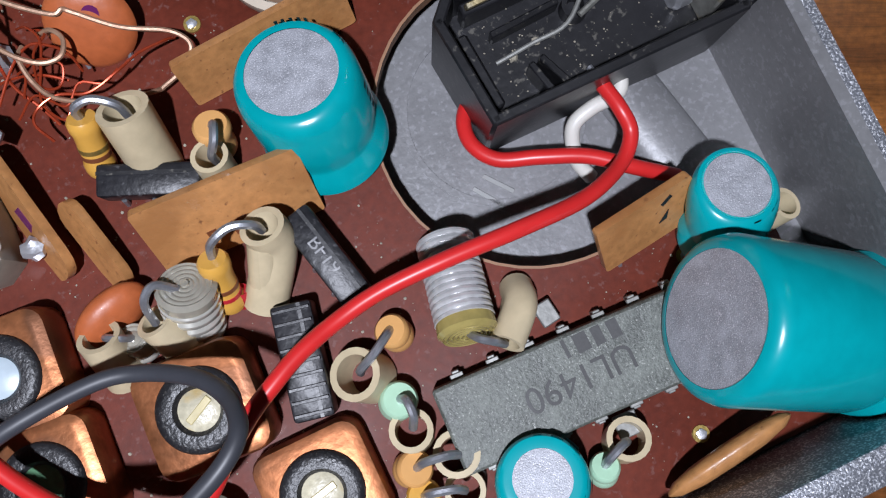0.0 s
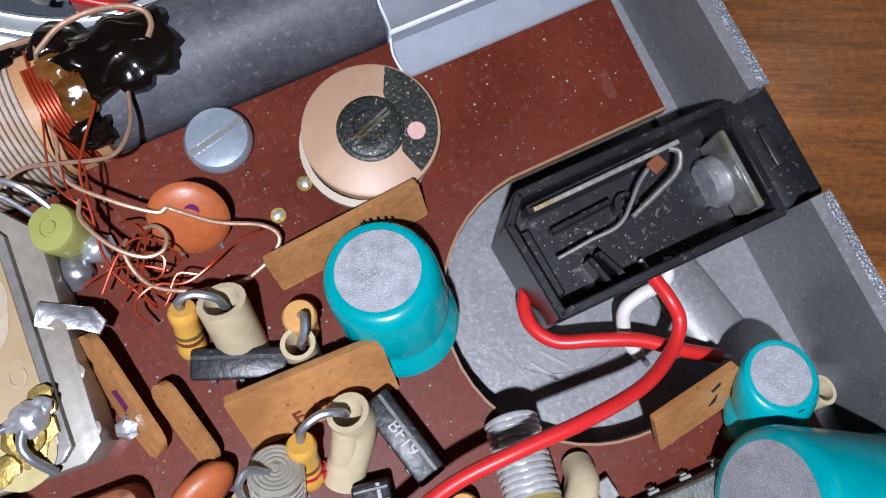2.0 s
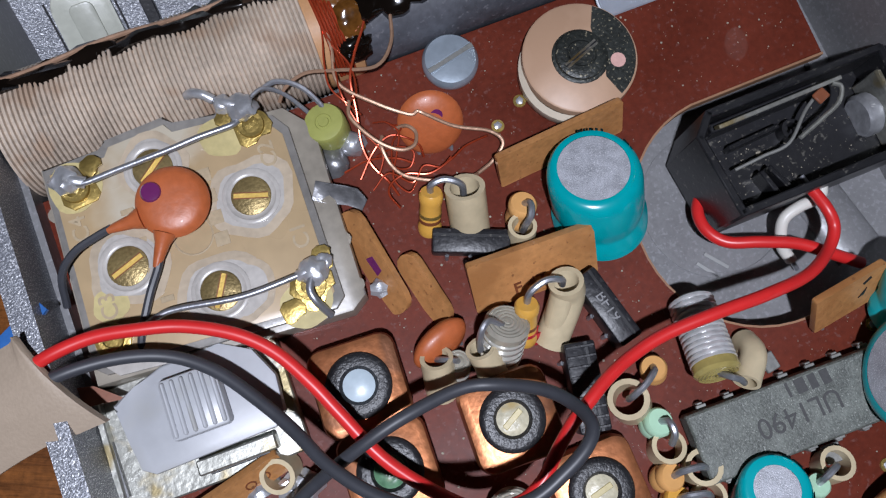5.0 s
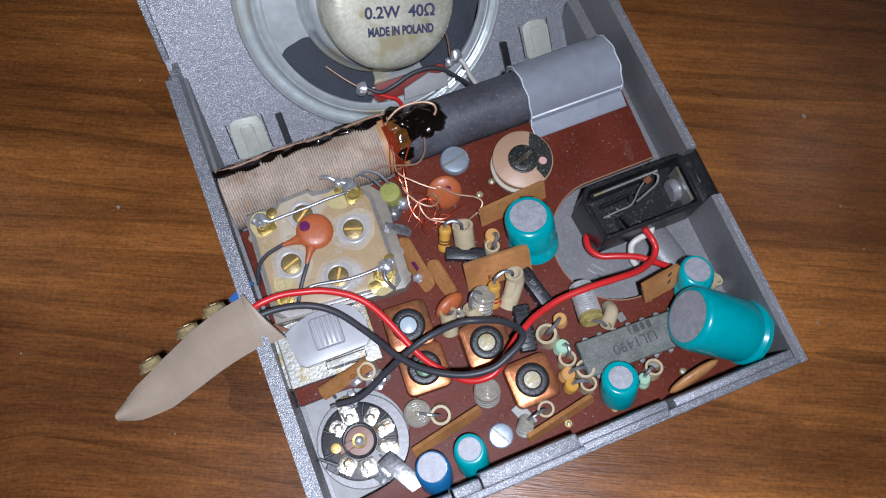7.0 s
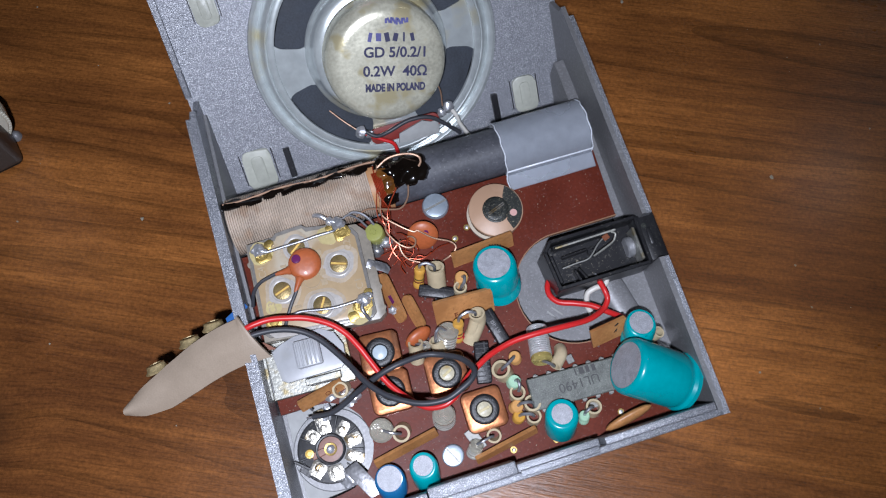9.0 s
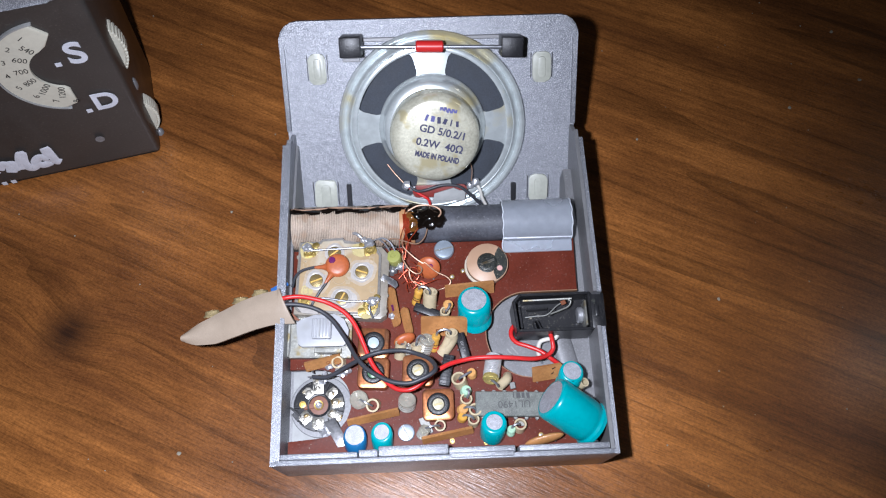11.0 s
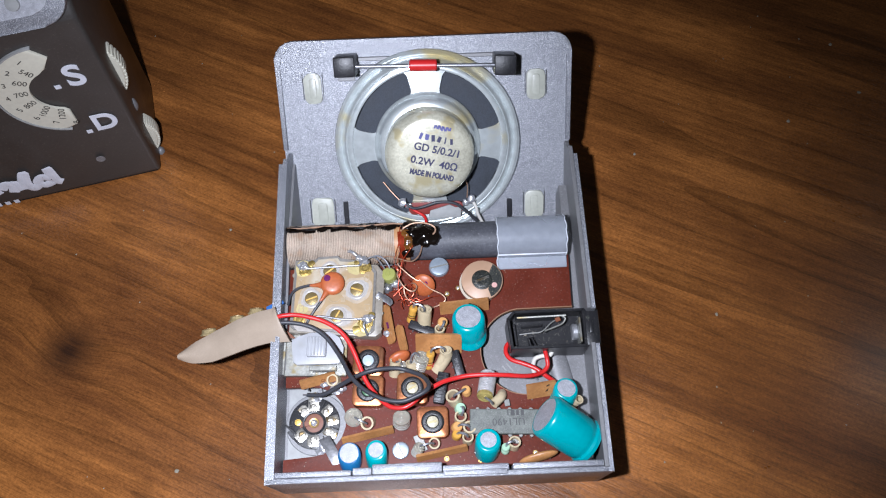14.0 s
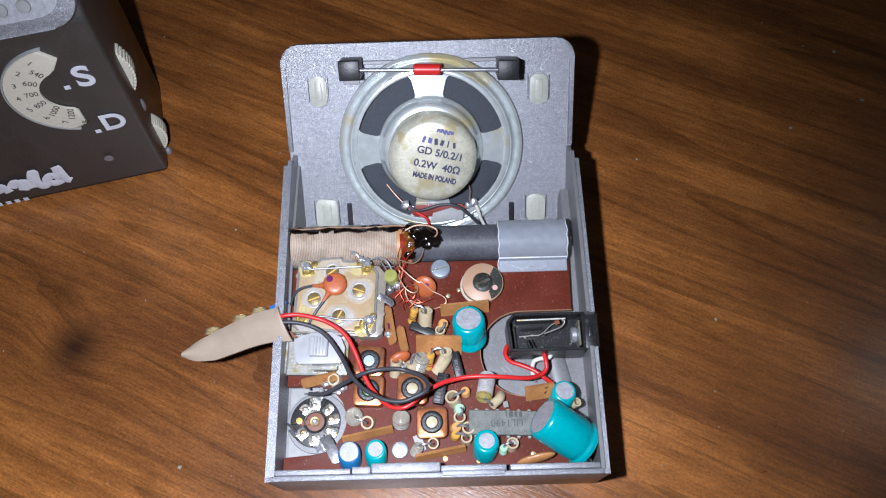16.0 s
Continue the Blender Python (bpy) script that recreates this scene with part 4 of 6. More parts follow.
# ---- coil cans ----
def coil(x, y, top, turn, slug, slot, label):
    ob = thing("coil_can", mm(x, y, 0, 0, 0, turn), label, "coil", "copper coil cans")
    side, h = 7.6, top
    can = prism(outline(side, side, 1.3, 4), 0, h, 0.75)
    part("can", can, "copper", ob)
    part("ring", lathe([(2.75, h - 0.9), (2.75, h + 0.1), (2.6, h + 0.3), (2.2, h + 0.42), (1.6, h + 0.38), (1.36, h + 0.1), (1.3, h + 0.02)], 36), "ferrite_ring", ob, "flaking black ferrite ring")
    part("slug", lathe([(0, h - 1.0), (1.42, h - 1.0), (1.42, h + 0.02), (1.3, h + 0.1), (0, h + 0.12)], 28), slug, ob)
    if slot:
        part("slot_wax", box(2.0, 0.5, 0.12, 0.05), "old_glue", ob, "old wax in the screw slot", tr(0, 0, h + 0.07, 0, 0, slot))
    return ob


coil(-22.7, -18.7, 3.0, -4, "slug_blue", 0, "square copper coil can with pale blue slug")
coil(-22.8, -26.0, 3.0, -3, "slug_green", 0, "square copper coil can with green waxed slug")
coil(-12.1, -25.9, 3.3, -3, "slug_wax", 30, "square copper coil can with yellow waxed slug")
coil(-7.5, -34.0, 2.3, 0, "slug_wax", 12, "square copper coil can with waxed slug near the chip")


# ---- sleeved leads, resistors, glass and metal parts ----
def sleeved(base, tip, r, label="yellowed plastic tubing over a bent lead", bend=(0, 0, 0), group="plastic sleeves on leads"):
    a, b = Vector(base), Vector(tip)
    c = (a + b) / 2 + Vector(bend)
    ob = thing("lead_sleeve", RADIO @ Matrix.Translation(a * U), label, "tubing", group)
    part("tube", cable([Vector((0, 0, 0)), c - a, b - a], r, 20, 8, r * 0.73), "sleeve", ob)
    return ob


def resistor(base, tip, r, mat, label, bands=(), lead=None):
    a, b = Vector(base), Vector(tip)
    h = (b - a).length
    ob = thing("resistor", RADIO @ along(a * U, b * U), label, "resistor", "upright resistors")
    part("body", lathe([(0, 0), (r * 0.9, 0.05), (r, 0.4), (r, 0.9), (r * 0.9, 1.3), (r * 0.9, h - 1.2), (r, h - 0.8), (r, h - 0.25), (r * 0.85, h), (0, h + 0.02)], 26), mat, ob)
    for z, bmat in bands:
        part("band", lathe([(r * 0.9, z - 0.18), (r * 0.94, z - 0.16), (r * 0.94, z + 0.16), (r * 0.9, z + 0.18)], 26), bmat, ob)
    if lead:
        inv = along(a, b).inverted()
        part("lead", cable([inv @ Vector(q) for q in lead], 0.3, 8, 6), "wire", ob)
    return ob


sleeved((-8.9, -9.9, 0), (-8.5, -6.7, 4.5), 1.75)
resistor((-12.3, -8.4, 0.3), (-11.2, -5.9, 3.9), 1.05, "yellow", "yellow upright resistor with dark bands", ((0.9, "band_brown"), (1.6, "band_brown"), (2.2, "brass"), (0.4, "band_red")),
         [(-11.3, -6.0, 3.6), (-11.1, -5.6, 4.8), (-9.9, -5.6, 5.1), (-8.7, -6.4, 4.6), (-8.6, -7.0, 3.0)])
sleeved((-5.2, -12.3, 0), (-5.0, -11.4, 3.2), 1.25)
resistor((-4.6, -10.4, 0.2), (-4.1, -9.5, 3.1), 1.25, "peach", "beige upright resistor behind the ceramic plate", (),
         [(-4.1, -9.6, 2.9), (-3.8, -10.0, 4.2), (-4.2, -11.0, 4.3), (-4.8, -11.5, 3.4), (-4.9, -11.6, 2)])
sleeved((-6.2, -21.4, 0), (-3.7, -17.2, 4.2), 1.5, bend=(1.2, 0.9, 0.2))
resistor((-8.2, -20.4, 0.2), (-7.4, -17.7, 4.0), 1.05, "yellow", "yellow upright resistor before the marked plate", ((1.4, "band_red"), (2.2, "band_brown")),
         [(-7.4, -17.7, 3.8), (-6.9, -17.0, 4.8), (-5.4, -16.6, 5.2), (-4.1, -17.0, 4.7), (-3.9, -17.3, 3.4)])
resistor((-7.4, -20.6, 0.1), (-7.2, -20.0, 0.9), 0.6, "band_red", "small red bead under the yellow resistor")
sleeved((-12.0, -22.6, 0), (-12.3, -19.6, 3.4), 1.35, bend=(0.2, -0.2, 0))
sleeved((-16.5, -21.8, 0), (-16.0, -19.0, 3.2), 1.4)
sleeved((-1.8, -28.9, 0), (-2.5, -28.1, 2.7), 1.75)
resistor((1.0, -27.2, 0.2), (0.7, -26.5, 2.2), 1.15, "peach", "orange upright resistor by the glass part", (),
         [(0.7, -26.5, 2.1), (0.3, -26.8, 3.2), (-0.9, -27.5, 3.4), (-2.0, -28.0, 2.8), (-2.2, -28.2, 1.6)])
resistor((-1.1, -31.1, 0.2), (-0.6, -30.8, 2.2), 1.25, "mint", "mint green upright resistor beside the chip", ((0.8, "band_red"), (1.3, "brass")),
         [(-0.6, -30.8, 2.1), (-0.2, -31.0, 3.1), (-0.2, -32.0, 3.2), (-0.6, -32.8, 2.4)])
sleeved((-0.9, -33.4, 0), (-0.8, -32.9, 2.2), 1.45)
resistor((-2.2, -35.4, 0.2), (-1.5, -35.2, 2.2), 1.2, "peach", "tan upright resistor near the coil can", ((0.7, "band_red"), (1.2, "pale")),
         [(-1.5, -35.2, 2.1), (-0.8, -35.0, 2.9), (0.6, -35.2, 3.0), (1.3, -35.6, 2.2)])
sleeved((1.2, -36.0, 0), (1.2, -35.5, 2.2), 1.55)
resistor((-2.1, -37.4, 0.2), (-1.8, -37.0, 2.2), 1.15, "yellow", "yellow upright resistor in the front row", ((0.8, "band_brown"),),
         [(-1.8, -37.0, 2.1), (-1.2, -36.9, 3.0), (0.2, -37.3, 3.0), (0.7, -37.8, 2.2)])
sleeved((0.7, -38.3, 0), (0.7, -37.8, 2.2), 1.35)
sleeved((11.5, -40.0, 0), (11.6, -39.4, 2.4), 1.45)
resistor((9.3, -41.3, 0.2), (9.5, -40.3, 2.2), 1.0, "mint", "mint green resistor with dark blue end", ((0.5, "blue"), (0.9, "blue")),
         [(9.5, -40.3, 2.1), (9.9, -39.8, 3.1), (10.9, -39.4, 3.2), (11.4, -39.5, 2.4)])
sleeved((9.5, -27.6, 0.4), (7.1, -30.5, 3.2), 1.15, bend=(0.7, 0.3, 0.4))
sleeved((-22.7, -33.2, 0.0), (-23.1, -33.7, 2.2), 1.6)
sleeved((-7.0, -38.3, 0.0), (-7.3, -39.0, 2.2), 1.35)
sleeved((-31.0, -22.6, 0.0), (-31.5, -23.0, 2.2), 1.5)
sleeved((26.4, -30.6, 0.0), (27.6, -30.2, 3.0), 1.1)


def glass_part(base, tip, r, label, cap="clear", body="bulb", pitch=1.0):
    """A coil or capacitor in a clear polystyrene case, wound in rings."""
    a, b = Vector(base), Vector(tip)
    h = (b - a).length
    ob = thing("film_capacitor", RADIO @ along(a * U, b * U), label, "capacitor", "clear cased film capacitors")
    prof = [(0, 0), (r * 0.7, 0.0)]
    z = 0.1
    while z < h - 1.2:
        prof += [(r * 0.93, z), (r, z + 0.25 * pitch), (r, z + 0.6 * pitch), (r * 0.9, z + 0.85 * pitch)]
        z += pitch
    prof += [(r * 0.96, h - 0.9), (r * 0.96, h - 0.5)]
    part("foil_winding", lathe(prof, 32), body, ob, "silvery wound foil")
    rings = [(r * 0.97, h - 1.0), (r * 0.99, h - 0.3), (r * 0.85, h)]
    k = r * 0.85
    while k > 0.35:
        rings += [(k, h + 0.04), (k - 0.12, h - 0.03), (k - 0.24, h + 0.04)]
        k -= 0.32
    rings += [(0.25, h + 0.18), (0, h + 0.2)]
    part("end_cap", lathe(rings, 32), cap, ob, "yellowed clear ringed end")
    return ob


glass_part((6.5, -22.6, 0.8), (5.1, -29.0, 3.4), 2.0, "silver wound film capacitor with amber clear end", "amber_clear", "foil_bright", pitch=0.47)
solid("bent_lead", cable([(5.2, -28.9, 3.4), (5.6, -29.4, 4.4), (6.4, -30.0, 4.2), (7.0, -30.5, 3.0)], 0.28, 8), "wire", RADIO.copy(), "bent tinned lead into yellowed tubing", "wire")
glass_part((-10.9, -20.8, 0.0), (-9.5, -18.5, 4.2), 1.95, "upright clear cased film capacitor with ringed end", pitch=0.8)
solid("bent_lead", cable([(-10.0, -18.6, 4.2), (-11.0, -17.9, 5.2), (-12.0, -18.6, 5.0), (-12.4, -19.8, 3.2)], 0.28, 8), "wire", RADIO.copy(), "bent tinned lead from the clear case", "wire")
glass_part((-14.6, -20.6, 0.0), (-14.4, -19.9, 2.3), 1.15, "small clear cased film capacitor", pitch=0.8)
solid("bent_lead", cable([(-14.4, -19.9, 2.4), (-14.8, -19.7, 3.2), (-15.6, -19.3, 3.0), (-16.0, -19.1, 2.2)], 0.26, 8), "wire", RADIO.copy(), "short bent lead into a sleeve", "wire")
glass_part((-26.3, -32.0, 0.0), (-26.4, -32.1, 2.2), 2.2, "clear cased film capacitor near the wave switch", pitch=0.8)
solid("bent_lead", cable([(-26.0, -32.2, 2.3), (-25.0, -32.9, 2.8), (-24.0, -33.4, 2.6), (-23.2, -33.7, 1.8)], 0.26, 8), "wire", RADIO.copy(), "lead from the clear case into tubing", "wire")
glass_part((-15.0, -33.8, 0.0), (-14.8, -32.6, 3.0), 2.1, "silvery film capacitor under the wire loop", pitch=0.8)
glass_part((-11.8, -41.0, 0.0), (-10.7, -39.5, 2.2), 1.35, "clear film capacitor with blue and red bands", pitch=0.7)
solid("bent_lead", cable([(-10.7, -39.5, 2.3), (-9.6, -39.3, 2.9), (-8.2, -39.0, 2.6), (-7.4, -39.0, 1.8)], 0.26, 8), "wire", RADIO.copy(), "lead from the banded film capacitor", "wire")


def block(x, y, z, sx, sy, sz, turn, tilt, label, ribs=0, text=""):
    ob = thing("transistor", mm(x, y, z, tilt[0], tilt[1], turn), label, "transistor", "black moulded transistors")
    part("body", box(sx, sy, sz, 0.25, 2), "black_ribbed", ob)
    part("groove", box(sx * 0.98, 0.25, 0.05, 0), "black", ob, "", tr(0, sy * 0.2, sz))
    if text:
        part("marking", letters(text, 1.35, 0.02), "case_in", ob, "", tr(0, 0, sz + 0.02, 0, 0, 0))
    for k in range(ribs):
        part("rib", box(0.22, sy * 0.9, 0.18, 0.03), "black_ribbed", ob, "", tr(-sx / 2 + (k + 0.5) * sx / ribs, 0, sz - 0.05))
    for s in (-1, 0, 1):
        part("lead", cable([(s * sx * 0.3, -sy / 2, 0.5), (s * sx * 0.3, -sy / 2 - 0.2, -z)], 0.2, 6, 2), "wire", ob)


block(-9.4, -10.8, 0.3, 6.8, 2.2, 2.0, -23, (0, 0), "small black flat transistor lying before the tubing")
block(-1.0, -20.4, 0.4, 6.9, 2.2, 2.8, -77, (0, 0), "black moulded transistor with faint marking", text="BF19")
block(-5.2, -25.9, 0.2, 7.6, 2.7, 2.4, -102, (0, 0), "black ribbed transistor block", 9)


# ---- the chip ----
def chip():
    ob = thing("chip", mm(10.9, -34.6, 0.4, 0, 0, -2.5), "grey moulded amplifier chip on its row of pins", "chip")
    part("body", box(19.2, 5.9, 1.9, 0.2, 1), "chip", ob)
    part("marking", letters("UL1490", 2.45, 0.02, bold=0.0), "chip_ink", ob, "", tr(-0.4, 0.0, 1.91, 0, 0, 182))
    for k, wd in enumerate((0.9, 0.8, 1.1, 0.3)):
        part("blurred_logo", box(wd * 0.85, 1.25, 0.04, 0), "chip_ink", ob, "", tr(2.9 - k * 1.15, 2.05, 1.885, 0, 0, 4))
    for k in range(7):
        for s in (-1, 1):
            part("pin", box(0.9, 0.45, 0.3, 0.05), "pin", ob, "", tr(-7.7 + k * 2.55, s * 3.1, 0.6))
            part("pin_foot", box(0.5, 0.3, 1.1, 0.05), "pin", ob, "", tr(-7.7 + k * 2.55, s * 3.35, -0.4))
    part("heat_tab", box(1.3, 1.6, 0.35, 0.08), "pin", ob, "", tr(-0.6, 4.6, 0.5, 0, 0, 10))
    part("heat_tab", box(1.6, 1.6, 0.35, 0.08), "pin", ob, "", tr(1.4, -4.2, 0.5))


chip()


# ---- trimmer, screws, small lamp-like bead ----
def trimmer():
    ob = thing("trimmer", mm(6.2, 1.2, 0, 0, 0, -12), "round ceramic trimmer with half its face silvered black", "trimmer")
    part("body", lathe([(0, 0), (4.9, 0), (5.1, 0.3), (5.1, 1.2), (4.6, 1.6)], 40), "trimmer_body", ob, "white ceramic base", tr(-0.55, -0.7, 0))
    part("disc", lathe([(0, 1.0), (5.1, 1.05), (5.3, 1.3), (5.25, 2.1), (5.05, 2.25), (0, 2.3)], 48), "trimmer", ob, "peach ceramic rotor")
    pts = disc_poly(5.05, 14, 0, 0, -54, 66) + [(1.5, 2.6), (1.7, 0.4), (2.2, -1.0), (1.9, -2.2)]
    part("silvering", prism(pts, 2.3, 2.36), "silvering", ob, "worn black half of the face")
    part("screw", lathe([(0, 2.3), (2.3, 2.3), (2.3, 2.75), (2.1, 2.85), (1.35, 2.85), (1.3, 2.7), (1.15, 2.7), (1.1, 2.85), (0, 2.85)], 32), "silvering", ob, "black adjusting screw")
    part("screw_slot", box(3.7, 0.55, 0.05, 0), "tarnish", ob, "dusty worn slot", tr(0, 0, 2.84, 0, 0, 32))
    part("slot_groove", box(3.8, 0.14, 0.06, 0), "black", ob, "", tr(0, 0, 2.85, 0, 0, 32))
    part("dust_ring", lathe([(2.25, 2.3), (2.62, 2.3), (2.45, 2.42), (2.3, 2.42)], 32), "silvering", ob, "ring of caked dust")
    part("paint_dot", cyl(0.7, 0.06, 0.01, 14), "pink", ob, "pink paint dot", tr(3.3, -0.9, 2.35))
    for x, y in ((-3.9, -2.6), (-3.0, -3.3)):
        part("tag", blob(0.5, 0.7, 0.4, x), "solder", ob, "", tr(x, y, 0.3))


trimmer()


def screw(x, y, r, z, slot, label):
    ob = thing("screw", mm(x, y, 0), label, "screw", "slotted screws")
    part("head", lathe([(0, 0), (r * 0.97, 0), (r, 0.25), (r, z * 0.6), (r * 0.9, z * 0.88), (r * 0.6, z), (0, z)], 36), "plated", ob)
    for s in (-1, 1):
        part("slot_edge", box(r * 1.8, r * 0.05, 0.1, 0.02), "plated", ob, "", tr(0, 0, z - 0.04, 0, 0, slot) @ tr(0, s * r * 0.11, 0))
    part("slot", box(r * 1.84, r * 0.16, 0.06, 0), "pin", ob, "", tr(0, 0, z - 0.045, 0, 0, slot))


screw(-4.6, 5.7, 2.6, 1.4, 12, "blue zinc plated slotted screw head in the board")
screw(-15.3, -40.1, 2.0, 0.9, -62, "zinc plated slotted screw head near the rim")

bead = thing("diode", mm(-17.5, 2.0, 0, 0, 0, 0), "yellow-green moulded diode with a solder blob", "diode")
part("body", lathe([(0, 0), (1.6, 0), (1.75, 0.6), (1.85, 3.2), (1.7, 3.5), (1.3, 3.6), (0.75, 3.62), (0.7, 3.5), (0.5, 3.5), (0.45, 3.66), (0, 3.66)], 32), "led", bead, "", along((0.5, 1.1, 0), (0.0, 1.4, 3.5)))
part("solder_blob", blob(1.25, 0.9, 0.3, 3), "solder", bead, "shiny solder blob", tr(1.7, -0.4, 0.7))
part("foot", blob(1.4, 0.7, 0.4, 6), "foil", bead, "", tr(-0.4, -1.4, 0.5))


# ---- earphone jack in the side wall ----
def jack():
    ob = thing("earphone_jack", mm(0, 0, -4.0), "open black plastic earphone jack dusty inside", "jack")
    x0, x1, y0, y1, top = 11.9, 30.4, -17.5, -8.5, 8.9
    out = [(x0 + 1.6, y1), (x0, y1 - 1.7), (x0 + 0.6, y0), (x1, y0), (x1, y1)]
    part("base", prism([(x0 + 1.6, y1 - 0.2), (x0 + 0.2, y1 - 1.7), (x0 + 0.7, y0 + 0.2), (x1, y0 + 0.2), (x1, y1 - 0.2)], 0.3, 4.6), "black", ob)
    for a, b in zip(out, out[1:] + out[:1]):
        d = Vector((b[0] - a[0], b[1] - a[1], 0))
        part("wall", box(d.length + 0.5, 0.75, top - 0.4, 0.14, 1), "black", ob, "", tr((a[0] + b[0]) / 2, (a[1] + b[1]) / 2, 0.4, 0, 0, math.degrees(math.atan2(d.y, d.x))))
    part("nose", box(3.8, 9.1, 9.0, 0.35, 2), "black", ob, "", tr(32.2, -13.0, -0.2))
    part("nose_ridge", box(0.9, 3.2, 0.4, 0.15, 2), "black", ob, "", tr(32.0, -12.9, 8.8))
    part("nose_hole", cyl(0.5, 0.1, 0.02, 14), "silvering", ob, "", tr(31.4, -10.6, 8.8))
    part("contact", box(12.2, 0.4, 1.0, 0.06), "steel", ob, "flat spring contact", tr(20.2, -9.5, 7.3, 14, 0, 1))
    part("contact", cable([(25.4, -9.8, 8.0), (26.0, -10.4, 8.0), (25.2, -11.6, 7.8), (23.2, -12.4, 7.6), (20.8, -13.2, 7.4)], 0.22, 8, 5), "steel", ob, "hooked spring contact")
    part("contact", cable([(14.6, -13.6, 6.4), (17.4, -13.4, 6.6), (20.0, -13.2, 6.8), (22.4, -11.2, 7.0), (24.0, -10.2, 7.0)], 0.16, 8, 5), "pin", ob, "thin spring contact")
    part("insulator", box(1.3, 1.1, 0.3, 0.1), "rusty", ob, "", tr(24.2, -10.4, 7.4, 0, 0, 20))
    part("bushing", cyl(2.0, 1.5, 0.3, 24), "solder", ob, "polished metal bushing", tr(27.6, -13.2, 5.6, 0, 90, 0))
    part("bushing_flange", box(0.6, 6.4, 4.0, 0.15), "steel", ob, "ridged metal flange", tr(29.4, -13.4, 4.6))
    part("ledge", box(11.0, 0.9, 2.6, 0.15), "black", ob, "", tr(19.4, -9.4, 4.4, 0, 0, 1))
    part("ledge", box(0.8, 5.6, 1.2, 0.15), "black", ob, "", tr(13.6, -13.4, 4.4, 0, 0, 4))
    part("boss", lathe([(0.55, 4.5), (1.0, 4.5), (0.95, 5.9), (0.6, 5.9), (0.55, 5.0)], 18), "black", ob, "", tr(21.4, -12.0, 0))
    part("divider", box(5.2, 0.5, 1.6, 0.1), "black", ob, "", tr(17.8, -11.4, 4.4, 0, 0, 3))
    part("divider", box(0.5, 2.6, 2.2, 0.1), "black", ob, "", tr(17.0, -15.8, 4.4, 0, 0, 14))
    part("divider", box(0.5, 2.6, 2.2, 0.1), "black", ob, "", tr(18.0, -15.6, 4.4, 0, 0, 22))
    rnd = random.Random(8)
    bm = bmesh.new()
    for _ in range(170):
        put(bm, blob(0.02 + 0.06 * rnd.random() ** 2, 0.5, 0.5, rnd.random() * 99, 1), tr(rnd.uniform(13.2, 28), rnd.uniform(-17.0, -9), 4.61))
    for x, y in ((20.9, -12.6), (18.2, -12.9), (16.2, -13.3)):
        put(bm, blob(0.28, 0.5, 0.9, x), tr(x, y, 4.7))
    part("dust", bm, "dust", ob)["kind"] = "stuff"
    # channel moulded in the side below the jack
    part("channel", lathe([(2.6, 0), (2.6, 9)], 24), "case_in", ob, "grey moulded half-round channel", tr(25.4, -24.5, -0.2, -90, 0, 12) @ Matrix.Diagonal((1, 0.45, 1, 1)))


jack()

# ---- tuning capacitor ----
VX, VY, VTURN = -29.9, -1.0, -3.0


